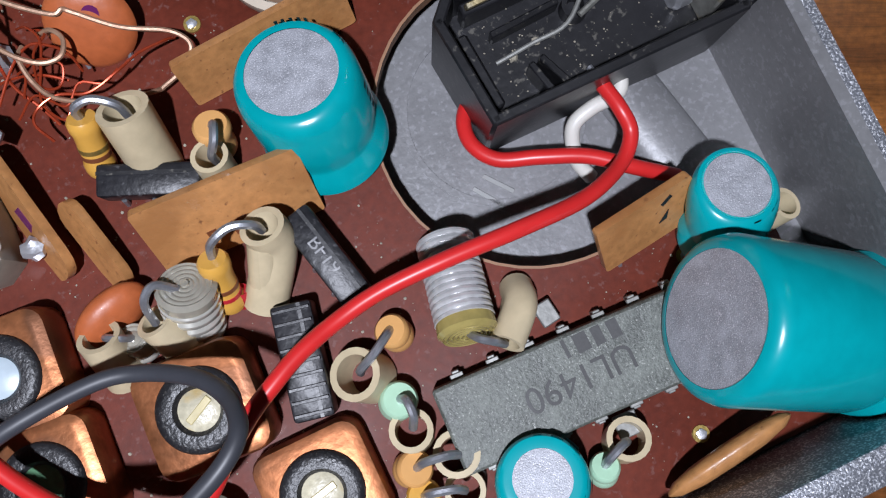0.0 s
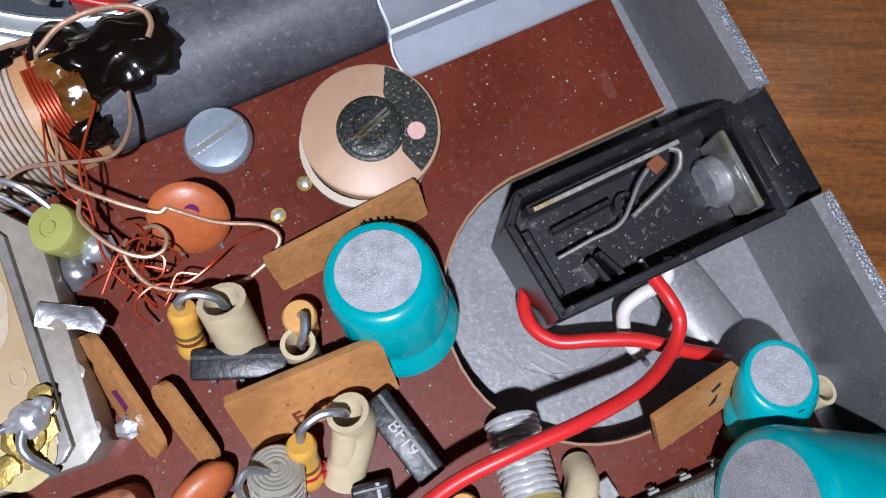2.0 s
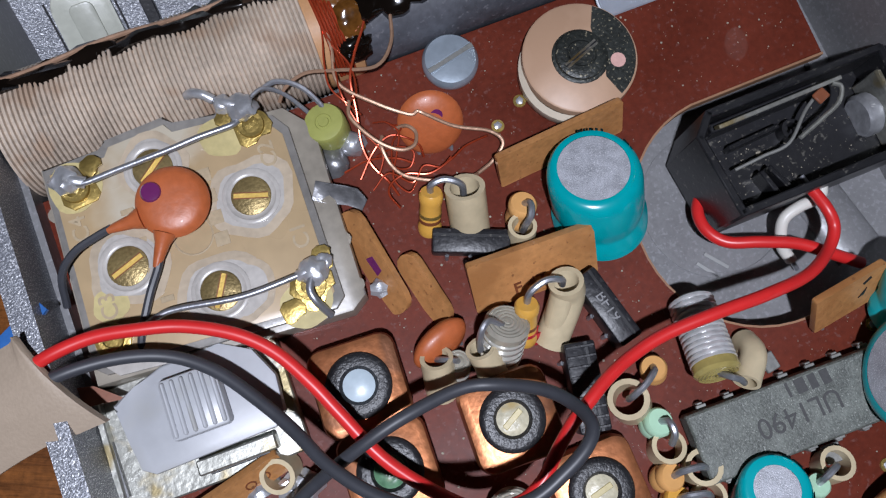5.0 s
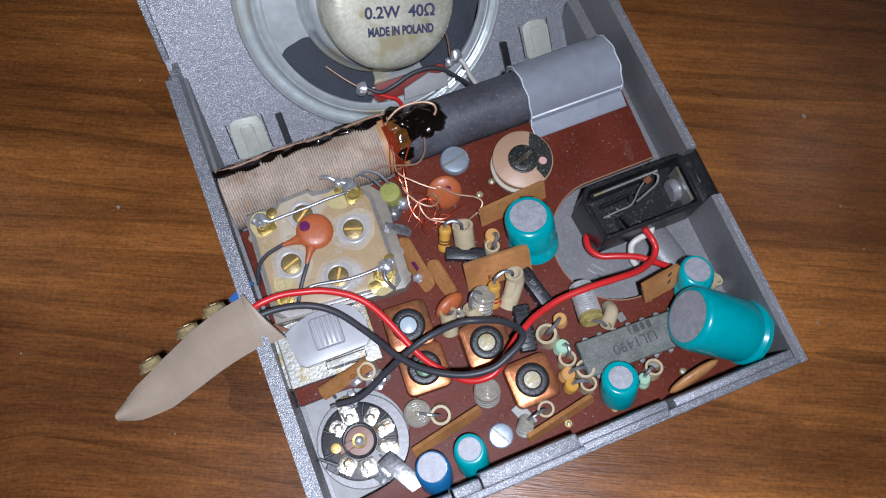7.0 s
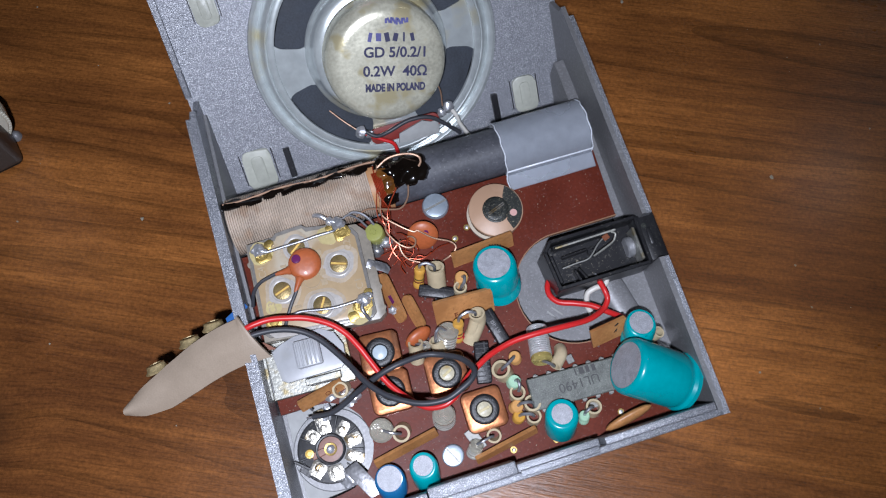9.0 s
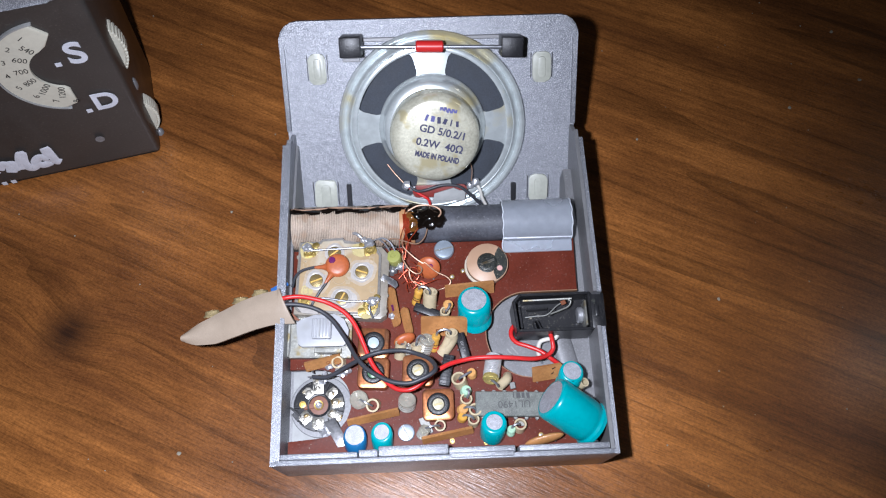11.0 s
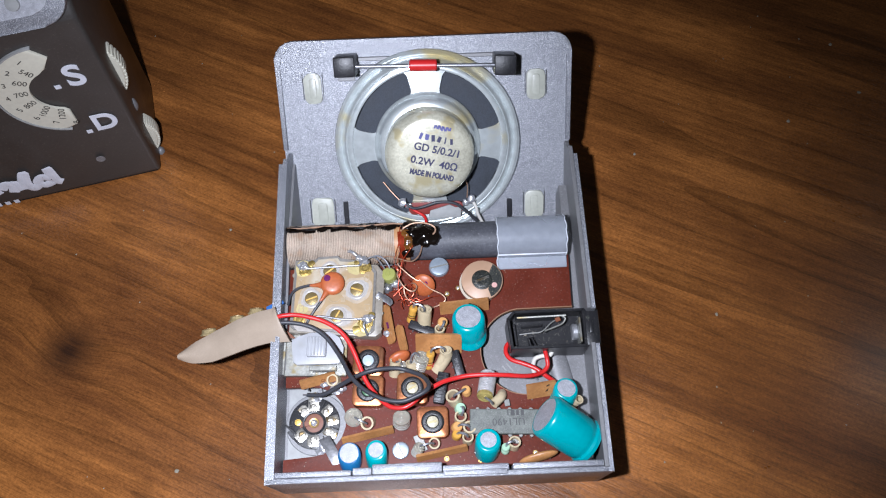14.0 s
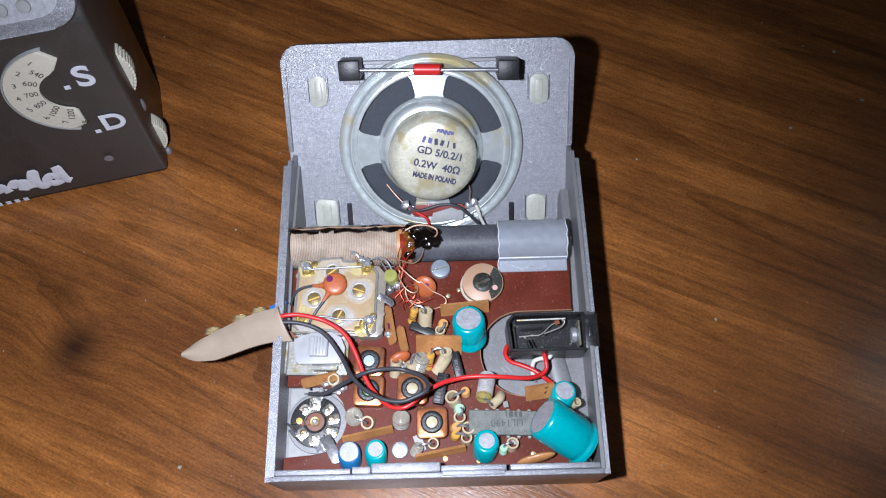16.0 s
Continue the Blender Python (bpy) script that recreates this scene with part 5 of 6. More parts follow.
def tuning_capacitor():
    ob = thing("tuning_capacitor", mm(VX, VY, 0, 0, 0, VTURN), "square cream plastic tuning capacitor with brass trimmers", "tuning capacitor")
    shell = [(-11.9, -10.6), (9.6, -11.4), (11.0, -10.4), (11.3, 5.2), (9.2, 7.6), (-11.9, 8.6)]
    part("lower_shell", prism(shell, 0.02, 3.3, 0.5), "polyvar_clear", ob, "hazy clear plastic shell")
    top = [(-11.5, -9.2), (-10.6, -10.0), (8.4, -10.8), (9.3, -10.0), (9.2, 5.4), (8.2, 6.9), (3.6, 8.6), (-0.2, 8.7), (-0.7, 9.7), (-6.0, 9.2), (-6.5, 8.3), (-11.5, 8.3)]
    part("top_rim", prism(top, 3.2, 3.9, 0.2), "haze_rim", ob, "hazy grey clear rim")
    part("top_plate", prism([(x * 0.94 - 0.1, y * 0.93 - 0.1) for x, y in top], 3.85, 4.0, 0.05), "polyvar", ob)
    edge = [(-11.7, -8.0), (-9.6, -10.4), (-5.4, -10.7), (-6.2, -9.6), (-10.2, -8.2)]
    part("broken_edge", prism(edge, 3.9, 4.15, 0.1), "haze", ob)
    rnd = random.Random(3)

    def smear(mat, x, y, r, z, seed):
        pts = []
        for k in range(26):
            a = 2 * math.pi * k / 26
            q = r * (1 + 0.22 * noise.noise(Vector((math.cos(a) * 1.3 + seed, math.sin(a) * 1.3, seed * 2.3))))
            pts.append((x + q * math.cos(a), y + q * math.sin(a)))
        part("cement_smear", prism(pts, z, z + 0.03, 0.0), mat, ob)

    for x, y, r, s in ((4.5, 0.5, 3.3, 1), (-0.1, -6.4, 3.2, 2), (1.6, -6.9, 2.6, 3), (-6.7, -2.0, 3.2, 4), (-2.6, 5.6, 2.8, 5)):
        smear("haze_soft", x, y, r * 1.08, 4.0 + 0.004 * s, s)
        smear("haze", x, y, r * 0.84, 4.012 + 0.004 * s, s)
    for x, y, r, s in ((6.2, -9.6, 2.2, 6), (3.6, 6.4, 1.9, 7), (-9.0, 5.9, 2.2, 8), (-8.8, -4.6, 1.5, 9)):
        smear("old_glue", x, y, r, 3.985 + 0.004 * s, s)
    for x, y, slot in ((4.5, 0.5, -16), (-0.1, -6.4, 63), (-6.7, -2.0, 22), (-2.6, 5.4, 40)):
        part("well", lathe([(2.45, 3.95), (2.45, 4.12), (2.3, 4.2), (2.1, 4.2), (1.95, 4.08), (1.75, 4.05)], 32), "haze", ob, "raised plastic well", tr(x, y, 0))
        t = part("trimmer_screw", lathe([(0, 3.95), (1.66, 3.95), (1.68, 4.18), (1.55, 4.24), (0, 4.26)], 30), "dull_brass", ob, "slotted brass trimmer screw", tr(x, y, 0))
        part("slot", box(2.9, 0.4, 0.1, 0.03), "gilt", t, "", tr(x, y, 4.22, 0, 0, slot))
        for s in (-1, 1):
            part("slot_side", box(2.9, 0.07, 0.06, 0), "rusty", t, "", tr(x, y, 4.22, 0, 0, slot) @ tr(0, s * 0.24, 0))
    leaf = [(-1.9, -1.0), (-1.5, -1.6), (-0.5, -1.7), (0.2, -1.3), (1.1, -1.6), (1.8, -0.8), (1.7, 0.4), (1.2, 1.1), (0.4, 1.3), (-0.6, 1.6), (-1.5, 1.1)]
    for x, y, a, k in ((6.3, 6.4, 15, 1.1), (4.2, 7.7, 60, 0.55), (7.0, -8.3, 40, 1.25), (5.0, -9.8, 20, 0.7), (8.4, -6.4, 80, 0.7), (-9.1, 5.6, 110, 1.15), (-7.4, 7.3, 40, 0.6), (-9.4, -7.4, 20, 1.0)):
        k *= 0.82
        b = prism([(k * p, k * q) for p, q in leaf], 0, 0.3, 0.08)
        if k > 0.8:
            put(b, lathe([(0.75 * k, 0.3), (1.25 * k, 0.3), (1.2 * k, 0.62), (0.8 * k, 0.6)], 20))
        part("terminal", b, "brass", ob, "brass terminal leaf", tr(x, y, 4.02 + 0.2 * (k < 0.7), 4, -3, a))
    # soldered joints: lumps drawn out along their wires
    def joint(x, y, r, s, tail=None):
        b = blob(r, 0.75, 0.35, s, 3)
        if tail:
            put(b, cable([(0, 0, 0.2), (tail[0] * 0.5, tail[1] * 0.5, 0.3), (tail[0], tail[1], 0.0)], r * 0.42, 10, 5))
        part("solder_joint", b, "solder", ob, "bright solder joint", tr(x, y, 4.8))
    joint(6.0, 7.9, 1.3, 11, (-1.8, 1.1))
    joint(4.6, 8.7, 0.85, 12)
    joint(-9.4, 6.3, 1.25, 13, (1.4, -0.6))
    joint(7.6, -7.4, 1.25, 14, (-1.3, 0.0))
    joint(8.6, -6.9, 0.7, 15)
    part("twisted_lug", cable([(4.0, 9.2, 5.1), (3.2, 9.9, 5.3), (2.4, 10.4, 5.0), (1.9, 10.6, 4.4)], 0.42, 10), "solder", ob, "twisted tinned lug")
    part("terminal_wire", cable([(6.8, 8.4, 5.0), (8.2, 9.0, 4.8), (9.8, 8.2, 4.0), (11.2, 6.4, 3.0)], 0.2, 8), "wire", ob)
    part("bridge_wire", cable([(-9.0, 6.0, 5.3), (-8.1, 5.6, 5.1), (-5.5, 5.8, 5.1), (-0.9, 6.1, 5.2), (2.0, 6.4, 5.2), (4.6, 6.6, 5.0), (5.4, 6.9, 4.8)], 0.27, 10), "wire", ob, "dull grey tinned wire")
    part("bridge_wire", cable([(7.4, -7.3, 5.2), (6.2, -7.4, 5.1), (1.6, -7.6, 5.1), (-3.5, -6.9, 5.1), (-5.4, -7.0, 5.0), (-7.4, -7.6, 4.5)], 0.27, 10), "wire", ob, "dull grey tinned wire")
    part("bridge_wire", cable([(7.5, -7.6, 5.2), (6.9, -8.8, 5.3), (7.1, -9.9, 5.0), (7.8, -11.2, 3.8)], 0.34, 10), "wire", ob)
    b = prism([(-2.4, -1.0), (-0.6, -1.2), (1.4, -1.0), (3.0, -1.5), (3.4, -0.2), (2.2, 0.9), (0.4, 1.0), (-2.3, 1.1)], 0, 0.3, 0.08)
    bmesh.ops.subdivide_edges(b, edges=b.edges[:], cuts=2)
    for v in b.verts:
        v.co.z += 0.5 * noise.noise(v.co * 0.8 + Vector((4, 2, 0)))
    b.transform(Matrix.Diagonal((0.8, 0.8, 1, 1)))
    part("foil_tab", b, "foil", ob, "crumpled tin tab", tr(11.2, -1.3, 3.0, 6, 8, -24))
    part("tin_lug", blob(0.8, 0.6, 0.6, 21), "solder", ob, "", tr(12.2, -10.0, 1.2))
    for x, y, s in ((6.9, 3.6, "C2"), (7.4, -4.0, "C1"), (-9.0, -4.7, "C3"), (-9.6, 2.3, "C4")):
        part("moulded_sign", letters(s, 1.9, 0.04, bold=0.02), "moulded", ob, "", tr(x, y, 4.03, 0, 0, 92))
    # the moulded maker's name, as plain bars
    for k in range(4):
        part("moulded_bar", box(1.2, 1.2, 0.07, 0.03), "moulded", ob, "", tr(1.2, -2.2 + k * 1.9, 3.99))
    for k in range(4):
        part("moulded_bar", box(1.1, 0.5, 0.07, 0.03), "moulded", ob, "", tr(-4.4 - 0.4 * k, -5.6 + k * 2.7, 3.99))
    part("moulded_emblem", lathe([(1.5, 3.98), (1.62, 4.05), (1.74, 3.98)], 24), "moulded", ob, "", tr(-1.0, -1.2, 0))
    # clear lumps of old cement along the seam
    for x, y, r, s in ((10.4, -5.2, 0.9, 32), (10.0, -9.4, 1.2, 33), (8.8, 6.5, 0.9, 34), (-11.3, 4.4, 0.9, 35)):
        part("glue_lump", blob(r * 0.9, 0.12, 0.4, s, 3), "polyvar_clear", ob, "", tr(x, y, 3.1))


tuning_capacitor()

od = thing("disc_capacitor", mm(-31.4, 0.8, 4.6, 4, 4, 0), "flat orange disc capacitor with violet dot over the tuning capacitor", "capacitor", "disc ceramic capacitors")
part("body", lathe([(0, 0), (2.1, 0.05), (2.8, 0.3), (3.0, 0.75), (2.8, 1.15), (2.2, 1.45), (1.2, 1.56), (0, 1.6)], 44), "ceramic_dark", od)
part("violet_dot", lathe([(0, 1.0), (0.9, 1.02), (0.75, 1.3), (0, 1.42)], 20), "violet", od, "glossy violet paint dot", tr(-1.25, 1.15, 0.42))
for q in ([(-1.4, -2.2), (-2.0, -3.2), (-2.6, -4.0)], [(-2.7, -0.4), (-4.0, -0.1), (-5.6, -0.4)]):
    part("neck", lathe([(0, 0), (1.0, 0.0), (0.62, 0.9), (0.42, 2.2), (0.3, 2.9), (0, 2.95)], 16), "ceramic_dark", od, "", along((*q[0], 0.7), (*q[2], 0.5)))
part("lead", cable([(-5.2, -0.3, 0.5), (-6.4, -0.5, 0.4), (-8.6, -1.1, 0.2), (-10.3, -2.4, -0.6), (-11.2, -4.6, -2.4)], 0.34, 9), "grey_wire", od)
part("lead", cable([(-2.4, -3.8, 0.5), (-3.0, -4.8, 0.4), (-4.3, -6.6, 0.3), (-6.0, -9.4, -0.2), (-6.6, -11.0, -1.2)], 0.34, 9), "grey_wire", od)


# ---- ferrite rod aerial ----
def aerial():
    ax, z = 13.0, 0.2
    ob = thing("ferrite_aerial", mm(-6.6, ax, z, 0, 0, 0), "grey ferrite rod aerial with a wound coil in a milky sleeve", "aerial")
    r = 4.75
    rod = cyl(r, 58, 0.3, 40)
    part("rod", rod, "rod", ob, "dark grey ferrite rod", tr(-24, 0, 0, 0, 90, 0))
    # silk-covered winding: one ridge a turn
    prof = []
    x = -36.6
    while x < -9.2:
        prof += [(r + 0.44, x), (r + 0.76, x + 0.08), (r + 0.81, x + 0.20), (r + 0.76, x + 0.32), (r + 0.44, x + 0.40)]
        x += 0.43
    body = [(r, -36.8)] + prof + [(r, -9.0)]
    part("winding", lathe(body, 40), "silk", ob, "ribbed silk-covered wire winding", tr(0, 0, 0, 0, 90, 0) )
    part("paper_former", lathe([(r, -9.4), (r + 0.5, -9.3), (r + 0.5, -5.4), (r, -5.2)], 36), "tape", ob, "brown paper former", tr(0, 0, 0, 0, 90, 0))
    for k in range(6):
        pts = [((-8.2 + 0.28 * k) + 0.1 * i, -(r + 0.68) * math.cos(radians(100 - 22 * i)), (r + 0.68) * math.sin(radians(100 - 22 * i))) for i in range(5)]
        part("coupling_turn", cable(pts, 0.14, 6, 4), "enamel", ob, "red enamelled coupling turn")
    # pitch and resin
    def draped(name, mat, x, a, rx, ra, height, seed, spikes=0.25):
        """A puddle that hugs the rod round angle a, with a ragged outline and a lumpy top."""
        bm, rings, n, m = bmesh.new(), [], 44, 9
        for i in range(m + 1):
            q, ring = i / m, []
            for k in range(n):
                t = 2 * math.pi * k / n
                edge = 1 + spikes * noise.noise(Vector((math.cos(t) * 2.3, math.sin(t) * 2.3, seed))) + spikes * 0.7 * noise.noise(Vector((math.cos(t) * 7, math.sin(t) * 7, seed + 5)))
                edge = 1 + (edge - 1) * q * q
                px, pa = x + rx * q * edge * math.cos(t), radians(a + ra * q * edge * math.sin(t))
                lump = 0.75 + 0.9 * noise.noise(Vector((px * 0.45, pa * 2.6, seed))) + 0.1 * noise.noise(Vector((px * 1.6, pa * 8.0, seed)))
                h = r + 0.5 + height * max(0.12, lump) * (1 - q ** 4) - (0.6 if i == m else 0.0)
                ring.append(bm.verts.new((px, -h * math.cos(pa), h * math.sin(pa))))
            rings.append(ring)
        for p, q in zip(rings, rings[1:]):
            for k in range(n):
                j = (k + 1) % n
                bm.faces.new((p[k], p[j], q[j], q[k]))
        bmesh.ops.remove_doubles(bm, verts=bm.verts[:], dist=0.01)
        bmesh.ops.recalc_face_normals(bm, faces=bm.faces)
        part(name, bm, mat, ob)
    draped("pitch_puddle", "tar", -1.6, 88, 4.7, 37, 1.0, 1, 0.6)
    draped("pitch_puddle", "tar", -5.6, 128, 2.4, 26, 0.9, 5, 0.4)
    draped("pitch_puddle", "tar", -6.0, 36, 1.9, 15, 0.8, 9, 0.4)
    draped("resin_puddle", "amber", -5.4, 66, 1.7, 20, 0.55, 3, 0.25)
    draped("resin_puddle", "amber", -6.2, 94, 1.3, 16, 0.5, 7, 0.25)
    for k in range(7):
        x = -35.5 + k * 4.2
        part("pitch_seam", blob(1.5, 0.35, 0.9, 20 + k, 2), "tar", ob, "", tr(0, 0, 0, -30 + 3 * math.sin(k * 2.1), 0, 0) @ tr(x, 0, r + 0.7) @ Matrix.Diagonal((1.9, 0.8, 1, 1)))
    pts = [(-36.6 + 3.1 * k, -(r + 1.0) * math.sin(radians(-34 + 2.5 * math.sin(k * 1.3))), (r + 1.2) * math.cos(radians(34))) for k in range(11)]
    part("return_wire", cable(pts, 0.24, 8), "litz", ob, "bare return wire along the winding")
    # milky sleeve at the free end with a hanging flap
    x0, x1 = 17.2, 35.0
    sl = lathe([(r + 0.25, x0), (r + 0.95, x0 + 0.1), (r + 1.0, x1 - 0.3), (r + 0.7, x1), (r + 0.25, x1)], 40)
    part("sleeve", sl, "film", ob, "milky plastic sleeve", tr(0, 0, 0, 0, 90, 0))
    part("sleeve_flap", box(x1 - x0, 3.8, 0.4, 0.15), "film", ob, "", tr((x0 + x1) / 2, -6.6, 0.15, 14, 0, 0))
    for x in (x0 + 0.05, x1 - 0.1):
        ring = [(x + 0.12 * math.sin(a * 0.35), -(r + 0.95) * math.cos(radians(a)), (r + 0.95) * math.sin(radians(a))) for a in range(12, 170, 12)]
        part("sleeve_edge", cable(ring, 0.11, 6, 3), "film_edge", ob, "pale cut edge")
    part("sleeve_edge", cable([(x0 + 0.1, -5.4, 1.5), (x0 - 0.2, -6.6, 0.8), (x0 + 0.1, -8.4, -0.1)], 0.1, 6, 4), "film_edge", ob, "pale cut edge")
    part("sleeve_seam", box(x1 - x0, 0.5, 0.4, 0.15), "film_edge", ob, "", tr((x0 + x1) / 2, -5.1, 1.9, 60, 0, 0))
    return ob


aerial()


# fine wires from the aerial to the board
WIRES = [
    ([(-13.2, 14.2, 9.6), (-13.4, 13.4, 9.6), (-14.1, 11.1, 8.6), (-14.6, 8.2, 6.0), (-15.1, 5.8, 4.5), (-12.8, 3.2, 4.0), (-10.4, 1.3, 3.6), (-9.6, 1.3, 3.6), (-9.1, 0.9, 3.5), (-6.9, -0.8, 2.5), (-4.1, -2.2, 2.0), (-3.3, -3.5, 1.5), (-4.7, -4.6, 1.0), (-6.4, -5.2, 1.0)], 0.17, "litz"),
    ([(-8.0, 10.6, 8.6), (-8.6, 9.4, 7.0), (-9.5, 7.1, 6.0), (-11.5, 5.8, 5.2), (-14.9, 6.7, 5.2), (-17.4, 7.4, 5.2), (-19.4, 7.1, 4.5), (-20.4, 6.4, 3.6)], 0.17, "litz"),
    ([(-14.8, 4.2, 4.0), (-15.2, 2.7, 4.0), (-14.0, 0.2, 3.8), (-12.4, -1.3, 3.5), (-11.0, -1.4, 3.3), (-10.4, -0.4, 3.3), (-10.9, 0.5, 3.3), (-11.9, 0.9, 2.6)], 0.17, "litz"),
    ([(-13.2, 0.6, 2.6), (-13.6, -0.3, 3.0), (-13.4, -2.1, 2.6), (-12.4, -3.6, 2.5), (-9.8, -5.0, 2.5), (-7.2, -5.4, 1.8), (-6.4, -5.2, 1.0)], 0.17, "litz"),
    ([(-14.2, 13.7, 9.6), (-14.7, 9.7, 8.0), (-15.6, 7.3, 6.0), (-15.9, 5.7, 4.5), (-15.0, 4.0, 4.0), (-14.2, 3.0, 3.0)], 0.09, "enamel"),
    ([(-11.6, 12.0, 9.6), (-11.4, 11.0, 8.8), (-10.9, 9.5, 7.4), (-12.8, 7.3, 6.0), (-14.0, 5.6, 5.0), (-14.5, 3.2, 3.5), (-15.1, 0.6, 2.5), (-14.9, -1.4, 2.0), (-14.1, -3.0, 1.5), (-13.6, -4.4, 0.6)], 0.12, "enamel"),
    ([(-17.4, -1.1, 2.0), (-15.1, -0.8, 2.0), (-12.9, -1.6, 2.5), (-11.4, -2.6, 2.2)], 0.10, "enamel"),
    ([(-4.2, -2.2, 0.8), (-4.7, -2.4, 1.5), (-6.6, -2.7, 2.0), (-8.3, -3.5, 2.5), (-10.5, -4.0, 2.5), (-12.4, -3.3, 2.5), (-13.9, -3.6, 2.5), (-14.5, -4.5, 2.5), (-14.0, -5.8, 1.8)], 0.10, "enamel"),
    ([(-16.3, -2.2, 2.0), (-14.3, -0.3, 2.5), (-12.6, 0.3, 3.0), (-11.3, -0.4, 3.0), (-10.5, -1.4, 3.0), (-10.4, -2.3, 2.0)], 0.10, "enamel"),
    ([(-14.3, -0.8, 2.2), (-12.4, -0.9, 3.1), (-11.2, -1.8, 3.0), (-12.0, -2.9, 2.6), (-13.2, -2.2, 2.4), (-12.6, -0.4, 3.0), (-11.4, 0.6, 3.0), (-12.2, 1.4, 2.6)], 0.09, "enamel"),
    ([(-15.6, -3.4, 1.6), (-13.8, -2.6, 2.2), (-12.2, -4.2, 2.4), (-10.8, -3.2, 2.6), (-9.4, -3.8, 2.4), (-8.2, -3.2, 2.2)], 0.09, "enamel"),
    ([(-14.6, 8.6, 6.6), (-14.9, 6.8, 5.4), (-15.2, 4.8, 4.2), (-14.6, 1.6, 3.0), (-13.7, -0.8, 2.6), (-14.6, -2.4, 2.0)], 0.09, "enamel"),
    ([(-13.4, 2.4, 1.6), (-12.4, 1.6, 2.8), (-11.8, 0.2, 3.2), (-12.6, -1.4, 2.8), (-13.6, -3.2, 2.2), (-12.8, -4.8, 2.0), (-11.8, -4.2, 2.2)], 0.09, "enamel"),
    ([(-14.2, 12.6, 9.9), (-14.6, 10.4, 8.8), (-14.4, 8.4, 6.8), (-13.6, 6.6, 5.4), (-13.9, 4.6, 4.4), (-14.8, 4.0, 4.0)], 0.09, "enamel"),
    ([(-21.6, 7.4, 5.0), (-20.0, 7.6, 5.2), (-18.2, 6.6, 4.6), (-17.0, 4.6, 3.2), (-16.6, 2.6, 1.8)], 0.25, "wire"),
]
def settled(p):
    """Where a wire lies over the aerial it follows the rod's height."""
    f = max(0.0, (p[2] - 4.2) / 5.4)
    return (p[0], p[1] + 1.75 * f, p[2] - 4.2 * f)


for pts, r, mat in WIRES:
    pts = [settled(p) for p in pts]
    solid("fine_wire", cable(pts, r, 7, 6), mat, RADIO.copy(), "fine red enamelled copper wire in a loose tangle" if mat == "enamel" else "thin bare wire running over the board", "wire", "fine wires by the aerial")
solid("fine_wire", cable([(-13.4, 14.8, 5.6), (-11.2, 15.8, 6.0), (-8.8, 15.9, 6.2), (-6.6, 15.3, 6.4), (-5.3, 14.4, 6.3), (-5.2, 13.4, 6.1), (-5.8, 12.7, 5.8)], 0.22, 8), "litz", RADIO.copy(), "copper wire end looped in the pitch", "wire", "fine wires by the aerial")


# ---- slide switch ----
def slide_switch():
    ob = thing("slide_switch", mm(-35.2, -15.5, 0, 0, 0, -2), "white slide switch with ribbed thumb piece in a tin frame", "switch")
    part("frame", box(15.6, 10.4, 1.4, 0.15), "steel", ob, "stained tinplate frame", tr(-0.6, -1.0, 0.02))
    part("frame_wall", box(0.6, 10.2, 2.4, 0.1), "steel", ob, "", tr(-8.1, -1.0, 0.02))
    part("bridge", box(6.6, 1.3, 2.0, 0.15), "steel", ob, "bent tin bridge", tr(1.6, -4.6, 0.9))
    part("window", box(5.0, 0.2, 1.0, 0.05), "black", ob, "", tr(1.6, -5.3, 1.3))
    pts = [(-6.4, 2.4), (-4.4, 3.3), (-2.0, 4.2), (3.0, 4.4), (5.4, 3.0), (6.6, 0.4), (6.4, -2.6), (5.4, -3.6), (-4.6, -3.9), (-5.6, -3.2), (-5.9, -1.0)]
    part("slider", prism(pts, 2.5, 3.6, 0.25), "white", ob, "white plastic slider")
    t = part("thumb_piece", box(4.7, 5.0, 1.5, 0.35, 2), "white", ob, "", tr(0.1, 0.4, 3.5))
    for k in range(6):
        part("rib", box(0.36, 4.5, 0.4, 0.12), "white", t, "", tr(-1.85 + k * 0.78, 0.4, 4.85))


slide_switch()


